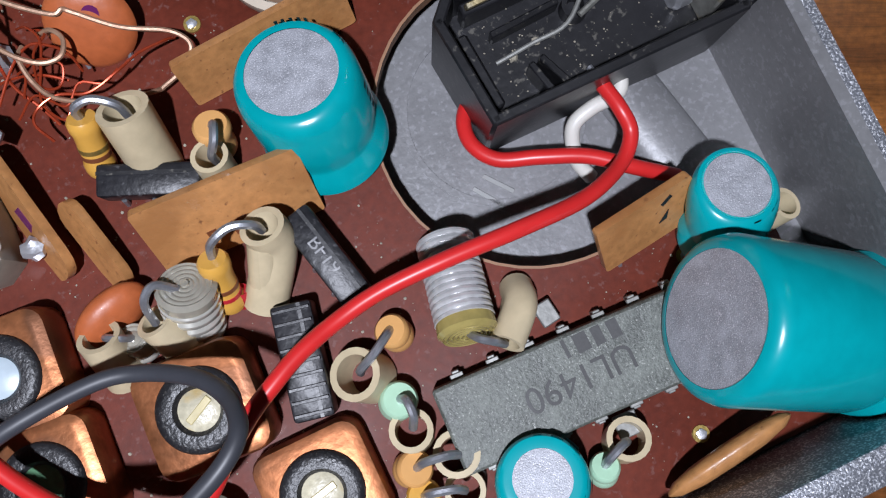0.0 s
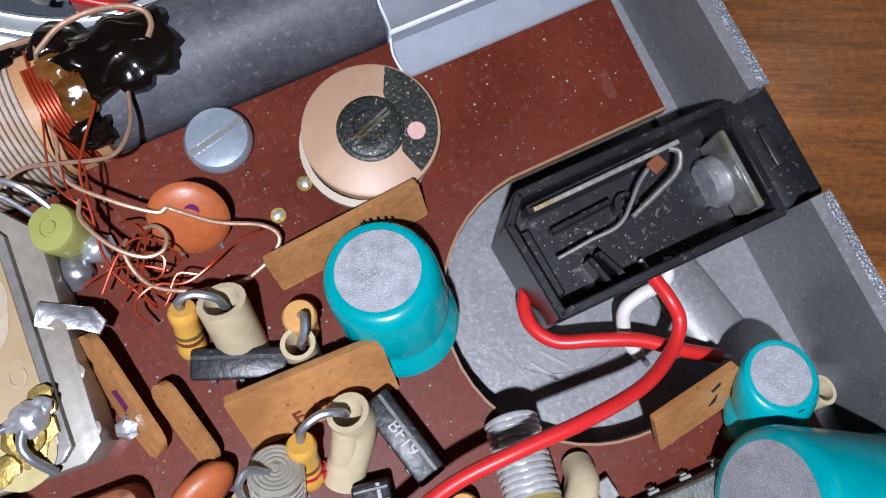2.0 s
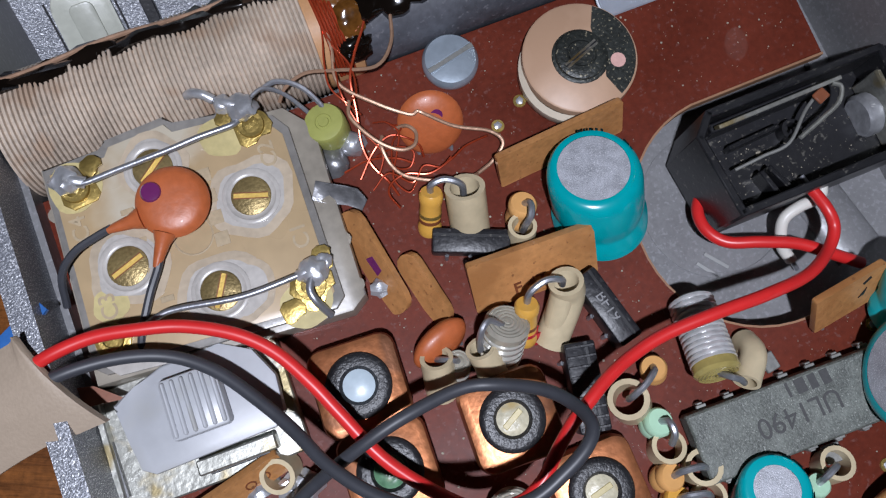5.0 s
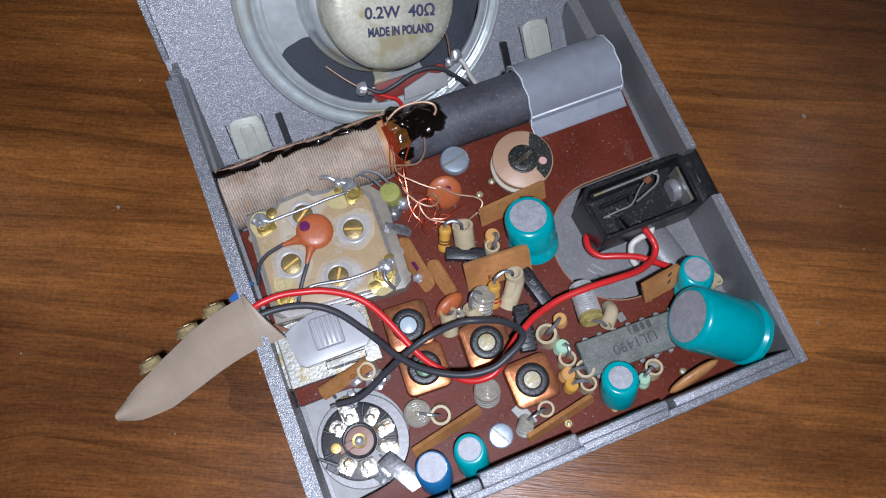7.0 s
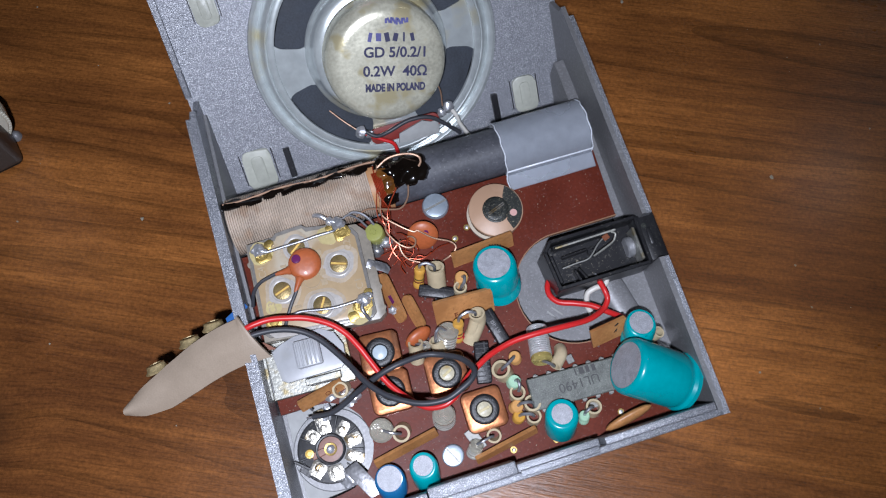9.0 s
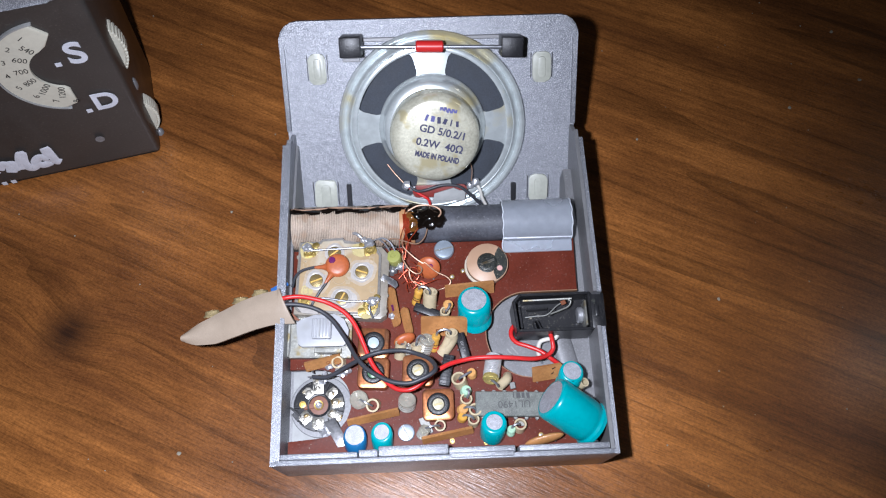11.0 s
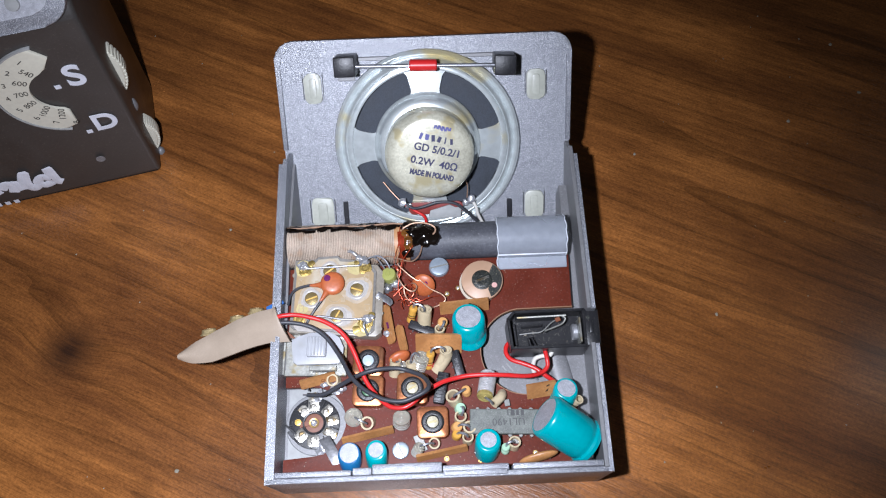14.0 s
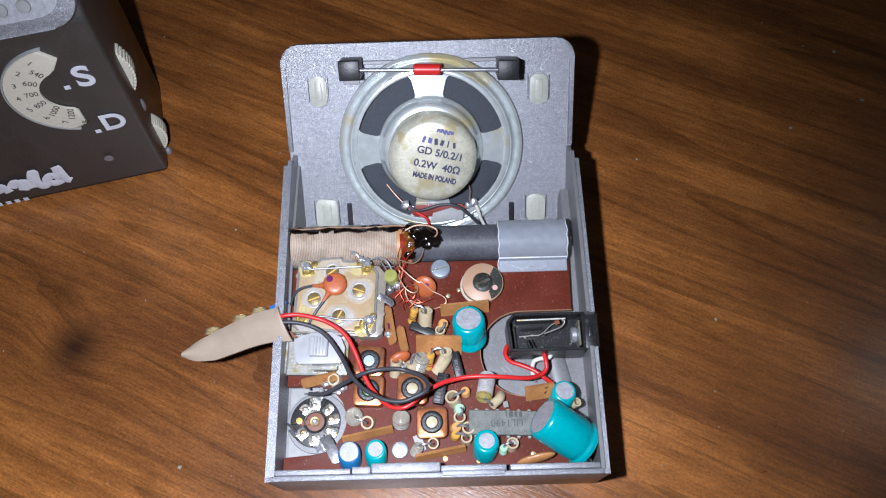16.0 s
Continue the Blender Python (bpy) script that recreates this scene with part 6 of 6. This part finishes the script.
# ---- rotary wave switch ----
def wave_switch():
    ob = thing("wave_switch", mm(-36.4, -32.4, -3.95, 0, 0, 0), "round black wave switch with riveted silver contacts", "switch")
    part("base_sheet", box(15.0, 17.2, 0.35, 0.05), "pale", ob, "pale grey sheet under the switch", tr(1.0, 0.0, 0.0))
    part("lower_ring", cyl(7.5, 0.5, 0.15, 48), "case_in", ob, "", tr(0.5, -0.2, 0.35))
    part("disc", lathe([(0, 0.4), (6.1, 0.4), (6.25, 0.7), (6.2, 1.2), (5.8, 1.3), (0, 1.3)], 48), "black", ob, "black moulded disc")
    part("hub_ring", lathe([(2.3, 1.2), (2.8, 1.2), (2.8, 1.9), (2.65, 2.05), (2.4, 2.0), (2.3, 1.5)], 36), "black", ob)
    part("rotor", lathe([(0, 1.25), (2.25, 1.3), (2.25, 1.6), (0, 1.65)], 32), "rusty", ob, "tan phenolic rotor")
    part("rotor_arm", box(2.6, 1.3, 0.35, 0.1), "rusty", ob, "", tr(-2.3, -0.2, 1.5, 0, 0, 10))
    part("rivet", lathe([(0, 1.6), (0.75, 1.65), (0.75, 2.3), (0.4, 2.5), (0.3, 2.2), (0, 2.1)], 18), "solder", ob, "silver centre rivet")
    part("rivet_ring", lathe([(0.85, 1.65), (1.2, 1.7), (1.15, 1.9), (0.9, 1.85)], 20), "brass", ob)
    for a, long_, wide, mat in ((93, 3.0, 2.0, "tarnish"), (130, 0.9, 1.8, "tarnish"), (43, 1.3, 1.6, "tarnish"), (6, 1.6, 1.8, "tarnish"), (-33, 2.0, 1.6, "tarnish"), (-92, 1.3, 2.2, "tarnish"), (-138, 1.2, 2.2, "tarnish"), (176, 0.0, 1, "gilt")):
        turn_ = tr(0, 0, 0, 0, 0, a)
        if long_:
            wide *= 1.35
            pts = [(-1.1, -wide * 0.42), (-0.5, -wide * 0.5), (long_, -wide * 0.46), (long_ + 0.5, -wide * 0.2), (long_ + 0.3, wide * 0.44), (-0.4, wide * 0.5), (-1.1, wide * 0.4)]
            part("contact_leaf", prism(pts, 0, 0.28, 0.06), mat, ob, "bent silver contact leaf", turn_ @ tr(4.0, 0, 1.4, 0, -5, 0))
        part("contact_rivet", lathe([(0, 1.6), (0.85, 1.62), (0.78, 2.05), (0.5, 2.1), (0.42, 1.8), (0, 1.8)], 18), "tarnish" if long_ else "gilt", ob, "dull metal eyelet", turn_ @ tr(3.9, 0, 0))
    for k in range(9):
        part("divider", box(2.2, 0.35, 0.6, 0.1), "black", ob, "", tr(0, 0, 0, 0, 0, 40 * k + 24) @ tr(5.0, 0, 1.2))
    part("solder_bridge", put(blob(1.7, 0.5, 0.7, 41, 3), blob(1.3, 0.6, 0.7, 42, 3), tr(2.0, -1.2, 0)), "solder", ob, "large bright solder patch", tr(1.8, -6.3, 0.9))
    part("solder_bridge", put(blob(1.0, 0.5, 0.7, 43, 3), blob(0.8, 0.5, 0.7, 44, 2), tr(0.6, 1.4, 0)), "solder", ob, "", tr(0.7, 6.0, 1.6))
    part("tin_strip", prism([(-1.5, 3.6), (1.3, 3.4), (1.6, -2.6), (0.6, -3.8), (-1.0, -3.4)], 0, 0.3, 0.1), "foil", ob, "bent tinned strip", tr(4.4, -7.0, 3.7, -4, 0, 26))
    part("bracket", box(0.5, 3.6, 0.4, 0.1), "black", ob, "", tr(-5.6, -1.4, 1.4, 0, 0, 50))
    part("bracket", box(1.6, 2.4, 0.35, 0.1), "black_ribbed", ob, "", tr(-5.2, -2.4, 1.2, 0, 0, 40))


wave_switch()

solid("solder_patch", blob(1.6, 0.5, 0.8, 51, 3), "solder", mm(-30.4, -24.6, 0.6), "shiny lump of solder at the board's edge", "solder", "solder lumps on the board")
solid("solder_patch", blob(1.0, 0.5, 0.8, 52, 2), "solder", mm(-33.6, -23.4, 0.5), "shiny lump of solder at the board's edge", "solder", "solder lumps on the board")
solid("tin_strip", box(2.2, 4.2, 0.4, 0.1), "pin", mm(-10.6, -38.6, 0.1, 0, 0, 20), "short tinned strip beside a coil can", "tin strip")


# ---- battery clip hanging over the side, with its wires ----
def battery_clip():
    ob = thing("battery_clip", mm(0, 0, 0), "beige leathercloth battery strap with brass press studs", "battery clip")
    bm = bmesh.new()
    ends = [(-40.8, -10.8, 8.6, 3.8), (-42.8, -10.4, 8.3, 4.2), (-45.0, -10.2, 7.7, 4.2), (-50.0, -10.6, 5.8, 4.3), (-55.4, -11.7, 3.8, 4.3), (-61.0, -13.2, 1.6, 3.9), (-66.2, -14.3, 0.4, 2.7), (-70.2, -14.9, -0.4, 0.8)]
    path = smooth_path([(x, y, z) for x, y, z, w in ends], 5)
    widths = [w for *_, w in ends]
    n = len(path)
    top, low = [], []
    for i, p in enumerate(path):
        f = i / (n - 1) * (len(widths) - 1)
        k = min(int(f), len(widths) - 2)
        w = widths[k] + (widths[k + 1] - widths[k]) * (f - k)
        d = (path[min(i + 1, n - 1)] - path[max(i - 1, 0)]).normalized()
        side = Vector((0.16, 1, 0.25)).normalized()
        nrm = d.cross(side).normalized()
        nrm = nrm if nrm.z > 0 else -nrm
        row_t, row_l = [], []
        for j in range(9):
            s = j / 4 - 1
            cut = max(0.0, 1 - i / 14)
            q = p + side * (w * s) + nrm * (0.9 * (1 - s * s)) + d * (2.4 * (1 + s) * cut) - nrm * (0.5 * (1 - s) * cut)
            row_t.append(bm.verts.new(q))
            row_l.append(bm.verts.new(q - nrm * 0.7))
        top.append(row_t)
        low.append(row_l)
    for i in range(n - 1):
        for j in range(8):
            bm.faces.new((top[i][j], top[i + 1][j], top[i + 1][j + 1], top[i][j + 1]))
            bm.faces.new((low[i][j], low[i][j + 1], low[i + 1][j + 1], low[i + 1][j]))
        for j in (0, 8):
            bm.faces.new((top[i][j], top[i + 1][j], low[i + 1][j], low[i][j]))
    bm.faces.new(top[0] + low[0][::-1])
    bm.faces.new(top[-1] + low[-1][::-1])
    bmesh.ops.recalc_face_normals(bm, faces=bm.faces)
    part("strap", bm, "vinyl", ob, "curled beige leathercloth strap")
    for x, y, z, a in ((-50.6, -5.6, 2.2, 8), (-55.8, -6.8, 0.4, 12), (-63.2, -9.4, -1.4, 18)):
        st = part("press_stud", lathe([(0, 0), (2.2, 0), (2.3, 0.3), (1.9, 0.7), (1.7, 1.3), (1.8, 1.5), (1.2, 1.6), (1.1, 0.8), (0, 0.8)], 9), "stud", ob, "dull brass press stud", tr(x, y, z, -70, 0, a - 10))
    part("blue_tongue", prism([(-1.6, -1.0), (3.2, 0.6), (3.0, 1.8), (-1.2, 1.0)], 0, 0.5, 0.1), "blueprint", ob, "blue plastic scrap", tr(-46.0, -5.7, 5.8, 0, 10, 20))
    part("liner", prism([(-2.0, -0.9), (3.6, -1.2), (5.2, -2.0), (2.0, 0.4), (-1.6, 1.0)], 0, 0.25), "rusty", ob, "dark lining", tr(-44.4, -11.0, 3.6, 0, 6, -6))


battery_clip()

def lead(name, pts, r, mat, label):
    ob = thing(name, RADIO.copy(), label, "wire")
    part("insulation", cable(pts, r, 14, 6), mat, ob)
    for a, b in ((pts[1], pts[0]), (pts[-2], pts[-1])):
        d = (Vector(b) - Vector(a)).normalized()
        part("bare_end", cable([Vector(b) - d * 0.3, Vector(b) + d * 1.2], r * 0.45, 8, 2), "wire", ob)


lead("battery_lead", [(-46.0, -9.1, 7.2), (-43.8, -8.3, 8.3), (-40.0, -8.0, 8.2), (-36.4, -8.7, 8.0), (-33.2, -9.7, 7.7), (-29.8, -11.7, 7.5), (-27.5, -14.1, 7.2), (-25.8, -17.3, 6.9), (-24.6, -20.3, 6.5), (-22.8, -24.6, 6.2), (-20.2, -28.2, 6.4), (-17.4, -30.8, 7.0), (-14.4, -31.4, 7.6), (-12.2, -30.6, 7.8), (-10.4, -29.1, 7.8), (-8.4, -27.6, 7.8), (-6.4, -26.5, 7.7), (-4.3, -25.5, 7.3), (-1.6, -24.7, 6.6), (1.5, -24.2, 6.5), (5.9, -24.2, 6.7), (10.6, -24.4, 6.2), (15.6, -24.3, 4.0), (19.2, -23.2, 1.9), (20.9, -21.6, 1.6), (20.9, -19.8, 2.0), (20.6, -17.4, 1.6)], 0.54, "red", "thick red insulated battery lead arching over the board")
lead("jack_lead", [(14.6, -13.0, -2.6), (11.9, -14.8, -1.6), (11.2, -17.0, -0.9), (12.3, -19.0, -0.5), (15.0, -20.2, 0.0), (18.0, -21.6, 0.2), (20.6, -23.6, 0.0), (23.6, -25.4, -1.6)], 0.56, "red", "red insulated lead curling from under the jack")
lead("jack_lead", [(22.8, -16.8, 0.2), (22.0, -18.4, 0.0), (19.8, -18.6, -0.2), (18.2, -19.2, -0.8), (17.8, -21.2, -2.2), (18.4, -22.8, -3.0)], 0.55, "white_wire", "white insulated lead below the jack")
lead("battery_lead", [(-45.8, -10.5, 7.0), (-43.4, -9.8, 8.0), (-39.2, -10.0, 7.4), (-35.4, -11.2, 6.6), (-32.3, -13.7, 6.5), (-29.6, -17.6, 7.0), (-28.0, -20.4, 7.8), (-26.2, -23.8, 9.4), (-23.2, -27.2, 10.8), (-18.6, -30.0, 11.8), (-14.2, -30.8, 12.4), (-11.0, -29.9, 12.8), (-8.8, -28.8, 12.8), (-7.9, -27.6, 12.2), (-8.3, -26.0, 10.6), (-9.8, -24.3, 9.2), (-12.8, -22.7, 7.6), (-15.6, -22.0, 7.6), (-20.4, -22.4, 8.6), (-24.4, -23.3, 7.8), (-28.5, -24.6, 5.0), (-33.6, -26.4, 2.2), (-37.6, -26.1, 0.9)], 0.52, "grey_wire", "dark grey insulated battery lead in a wide loop")


# ---- the second radio, standing on the table ----
def second_radio():
    base = pose(-90.6 * U, 51.9 * U, 0, 0, 0, 12.7)
    ob = thing("pocket_radio", base, "dark brown pocket radio standing upright with cream dial and thumbwheels", "radio")
    # side outline (depth back, height): upright face, sloped speaker head
    W = 79.0
    prof = [(1.2, 0), (0.2, 1.2), (-0.6, 66.5), (0.0, 68.0), (16, 96), (18, 98), (33, 98), (34.5, 96.5), (34.5, 1.5), (33, 0)]
    b = prism(prof, 0, W - 3)
    b.transform(Matrix(((0, 0, 1, -W + 1.5), (1, 0, 0, 0), (0, 1, 0, 0), (0, 0, 0, 1))))
    bmesh.ops.recalc_face_normals(b, faces=b.faces)
    bmesh.ops.bevel(b, geom=b.edges[:], offset=1.3, segments=3, profile=0.5, affect="EDGES")
    b.transform(Matrix(((1, 0, 0.035, 3.2), (0, 1, 0, 0), (0, 0, 1, 0), (0, 0, 0, 1))))
    part("body", b, "face", ob, "dark brown-grey plastic body")
    # silver grille over the sloped head
    slope = tr(-33.4, 5.4, 77.2, 60.3, 0, 0)
    part("grille", prism(outline(75, 27.0, 7.0, 8), 0.0, 2.6, 0.9), "case", ob, "silver speaker grille", slope @ tr(0, 1.5, 0))
    part("grille_field", prism(outline(68, 20.5, 5.0, 6), 2.5, 2.9, 0.2), "alu", ob, "", slope @ tr(0, 1.5, 0))
    for i in range(11):
        for j in range(4):
            part("grille_boss", lathe([(0, 2.8), (1.7, 2.8), (1.5, 3.5), (0, 3.7)], 14), "pale", ob, "", slope @ tr(-26 + i * 5.2, -5.6 + j * 4.8, 0))
    # dial: a cream plate round a dark hub
    fm = tr(0, -0.62, 0, 90, 0, 0) @ tr(0, 0, 0)
    cx, cy = -9.0, 45.4
    arc = disc_poly(15.6, 26, cx, cy, 96, 252) + [(cx - 1.6, cy - 13.6), (cx - 1.4, cy - 8.2)] + disc_poly(7.4, 16, cx, cy, 252, 110) + [(cx - 0.6, cy + 8.2), (cx + 1.6, cy + 11.6)]
    part("dial_plate", prism(arc, 0.0, 0.7, 0.2), "cream", ob, "cream dial with black figures", fm)
    part("dial_rim", prism(disc_poly(16.1, 30, cx, cy, 92, 256) + disc_poly(15.7, 30, cx, cy, 256, 92), 0, 0.9, 0.1), "pale", ob, "", fm)
    for k, s in enumerate("12345678"):
        a = radians(112 + k * 21.5)
        part("figure", letters(s, 2.3, 0.02), "number", ob, "", fm @ tr(cx + 13.0 * math.cos(a), cy + 13.0 * math.sin(a), 0.72, 0, 0, math.degrees(a) - 180 + 12))
    for k, s in enumerate(("540", "600", "700", "800", "1000", "1200")):
        a = radians(122 + k * 25)
        part("figure", letters(s, 2.3, 0.02), "number", ob, "", fm @ tr(cx + 9.6 * math.cos(a), cy + 9.6 * math.sin(a), 0.72, 0, 0, math.degrees(a) - 180 + 6))
    for body, x, y in (("S", -4.4, 48.6), ("D", -4.3, 29.2)):
        part("letter", letters(body, 10.2 if body == "S" else 8.8, 0.1, bold=0.22), "print", ob, "white letter", fm @ tr(x, y, 0.06) @ Matrix.Diagonal((1.05, 1, 1, 1)))
        part("letter_dot", box(1.5, 1.3, 0.15, 0), "print", ob, "", fm @ tr(x - 5.2, y - 2.5, 0))
    part("worn_spot", cyl(1.3, 0.1, 0.03, 16), "case_in", ob, "", fm @ tr(-11.7, 13.7, 0))
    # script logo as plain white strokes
    for pts in ([(-28, 8.0), (-30.4, 7.4), (-31.6, 9.4), (-29.6, 11.4), (-27.6, 9.6), (-26.8, 14.6), (-26.6, 8.4), (-25.4, 7.2)],
                [(-36.4, 7.6), (-34.6, 12.6), (-33.4, 14.6), (-34.6, 10), (-33.8, 7.0), (-31.6, 8.4)],
                [(-42, 9.4), (-40, 11.6), (-38.4, 10.0), (-39.4, 7.2), (-37.8, 11.2), (-37.0, 7.4)],
                [(-50, 8), (-47.6, 11.4), (-46.2, 9.0), (-44.6, 11.2), (-43.4, 7.6)],
                [(-57, 9), (-54.6, 11.4), (-52.8, 9.2), (-54.6, 7.0), (-57, 9)],
                [(-67, 6.6), (-64.6, 14.8), (-60, 12.6), (-61.4, 7.4), (-66, 6.8)]):
        b = cable([(x, y, 0) for x, y in pts], 1.4, 8, 10)
        b.transform(Matrix.Diagonal((1, 1, 0.12, 1)))
        part("script_stroke", b, "print", ob, "", fm)
    for k in range(8):
        part("small_print", box(1.4, 1.4, 0.1, 0), "print", ob, "", fm @ tr(-41.0 - k * 2.6, 2.6, 0))
    # thumbwheels in the side
    for z, r, d in ((39.5, 15.5, 7.0), (9.6, 10.2, 7.0)):
        w = lathe([(0, 0), (r - 0.5, 0), (r, 0.5), (r, 3.6), (r - 0.5, 4.1), (0, 4.1)], 40)
        wheel = part("thumbwheel", w, "cream", ob, "ridged cream thumbwheel", tr(3.8 - r + 0.03 * z, d + 4, z, 90, 0, 0))
        for k in range(26):
            a = radians(-65 + k * 5)
            part("ridge", box(0.7, 0.8, 3.8, 0.1), "cream", wheel, "", tr(3.8 - r + 0.03 * z + r * math.cos(a), d + 3.9, z + r * math.sin(a), 90, 0, 0) @ tr(0, 0, 0, 0, 0, math.degrees(a)))
        part("wheel_end", blob(1.6, 1, 0.1, 1), "case_in", ob, "worn grey nub", tr(2.1, d + 1.0, z - r - 0.2) @ Matrix.Diagonal((0.8, 1, 1.6, 1)))


second_radio()

# ---- crumbs and dust on the table ----
rnd = random.Random(21)
bm = bmesh.new()
for _ in range(110):
    x, y = rnd.uniform(-150, 170), rnd.uniform(-80, 140)
    if -49 < x < 36 and -50 < y < 72:
        continue
    put(bm, blob(rnd.uniform(0.1, 0.3), 0.5, 0.6, rnd.random() * 99, 1), tr(x, y, 0.05))
for x, y, r in ((72, -2, 0.5), (-74, -39, 0.6), (132, 72, 0.7), (128, 92, 0.6), (107, 62, 0.6), (57, 52, 0.5), (-66, 31, 0.5)):
    put(bm, blob(r, 0.5, 0.6, x, 1), tr(x, y, 0.05))
solid("crumbs", bm, "dust", pose(0, 0, 0), "pale specks of dust and crumbs on the table", "dust", kind="stuff")
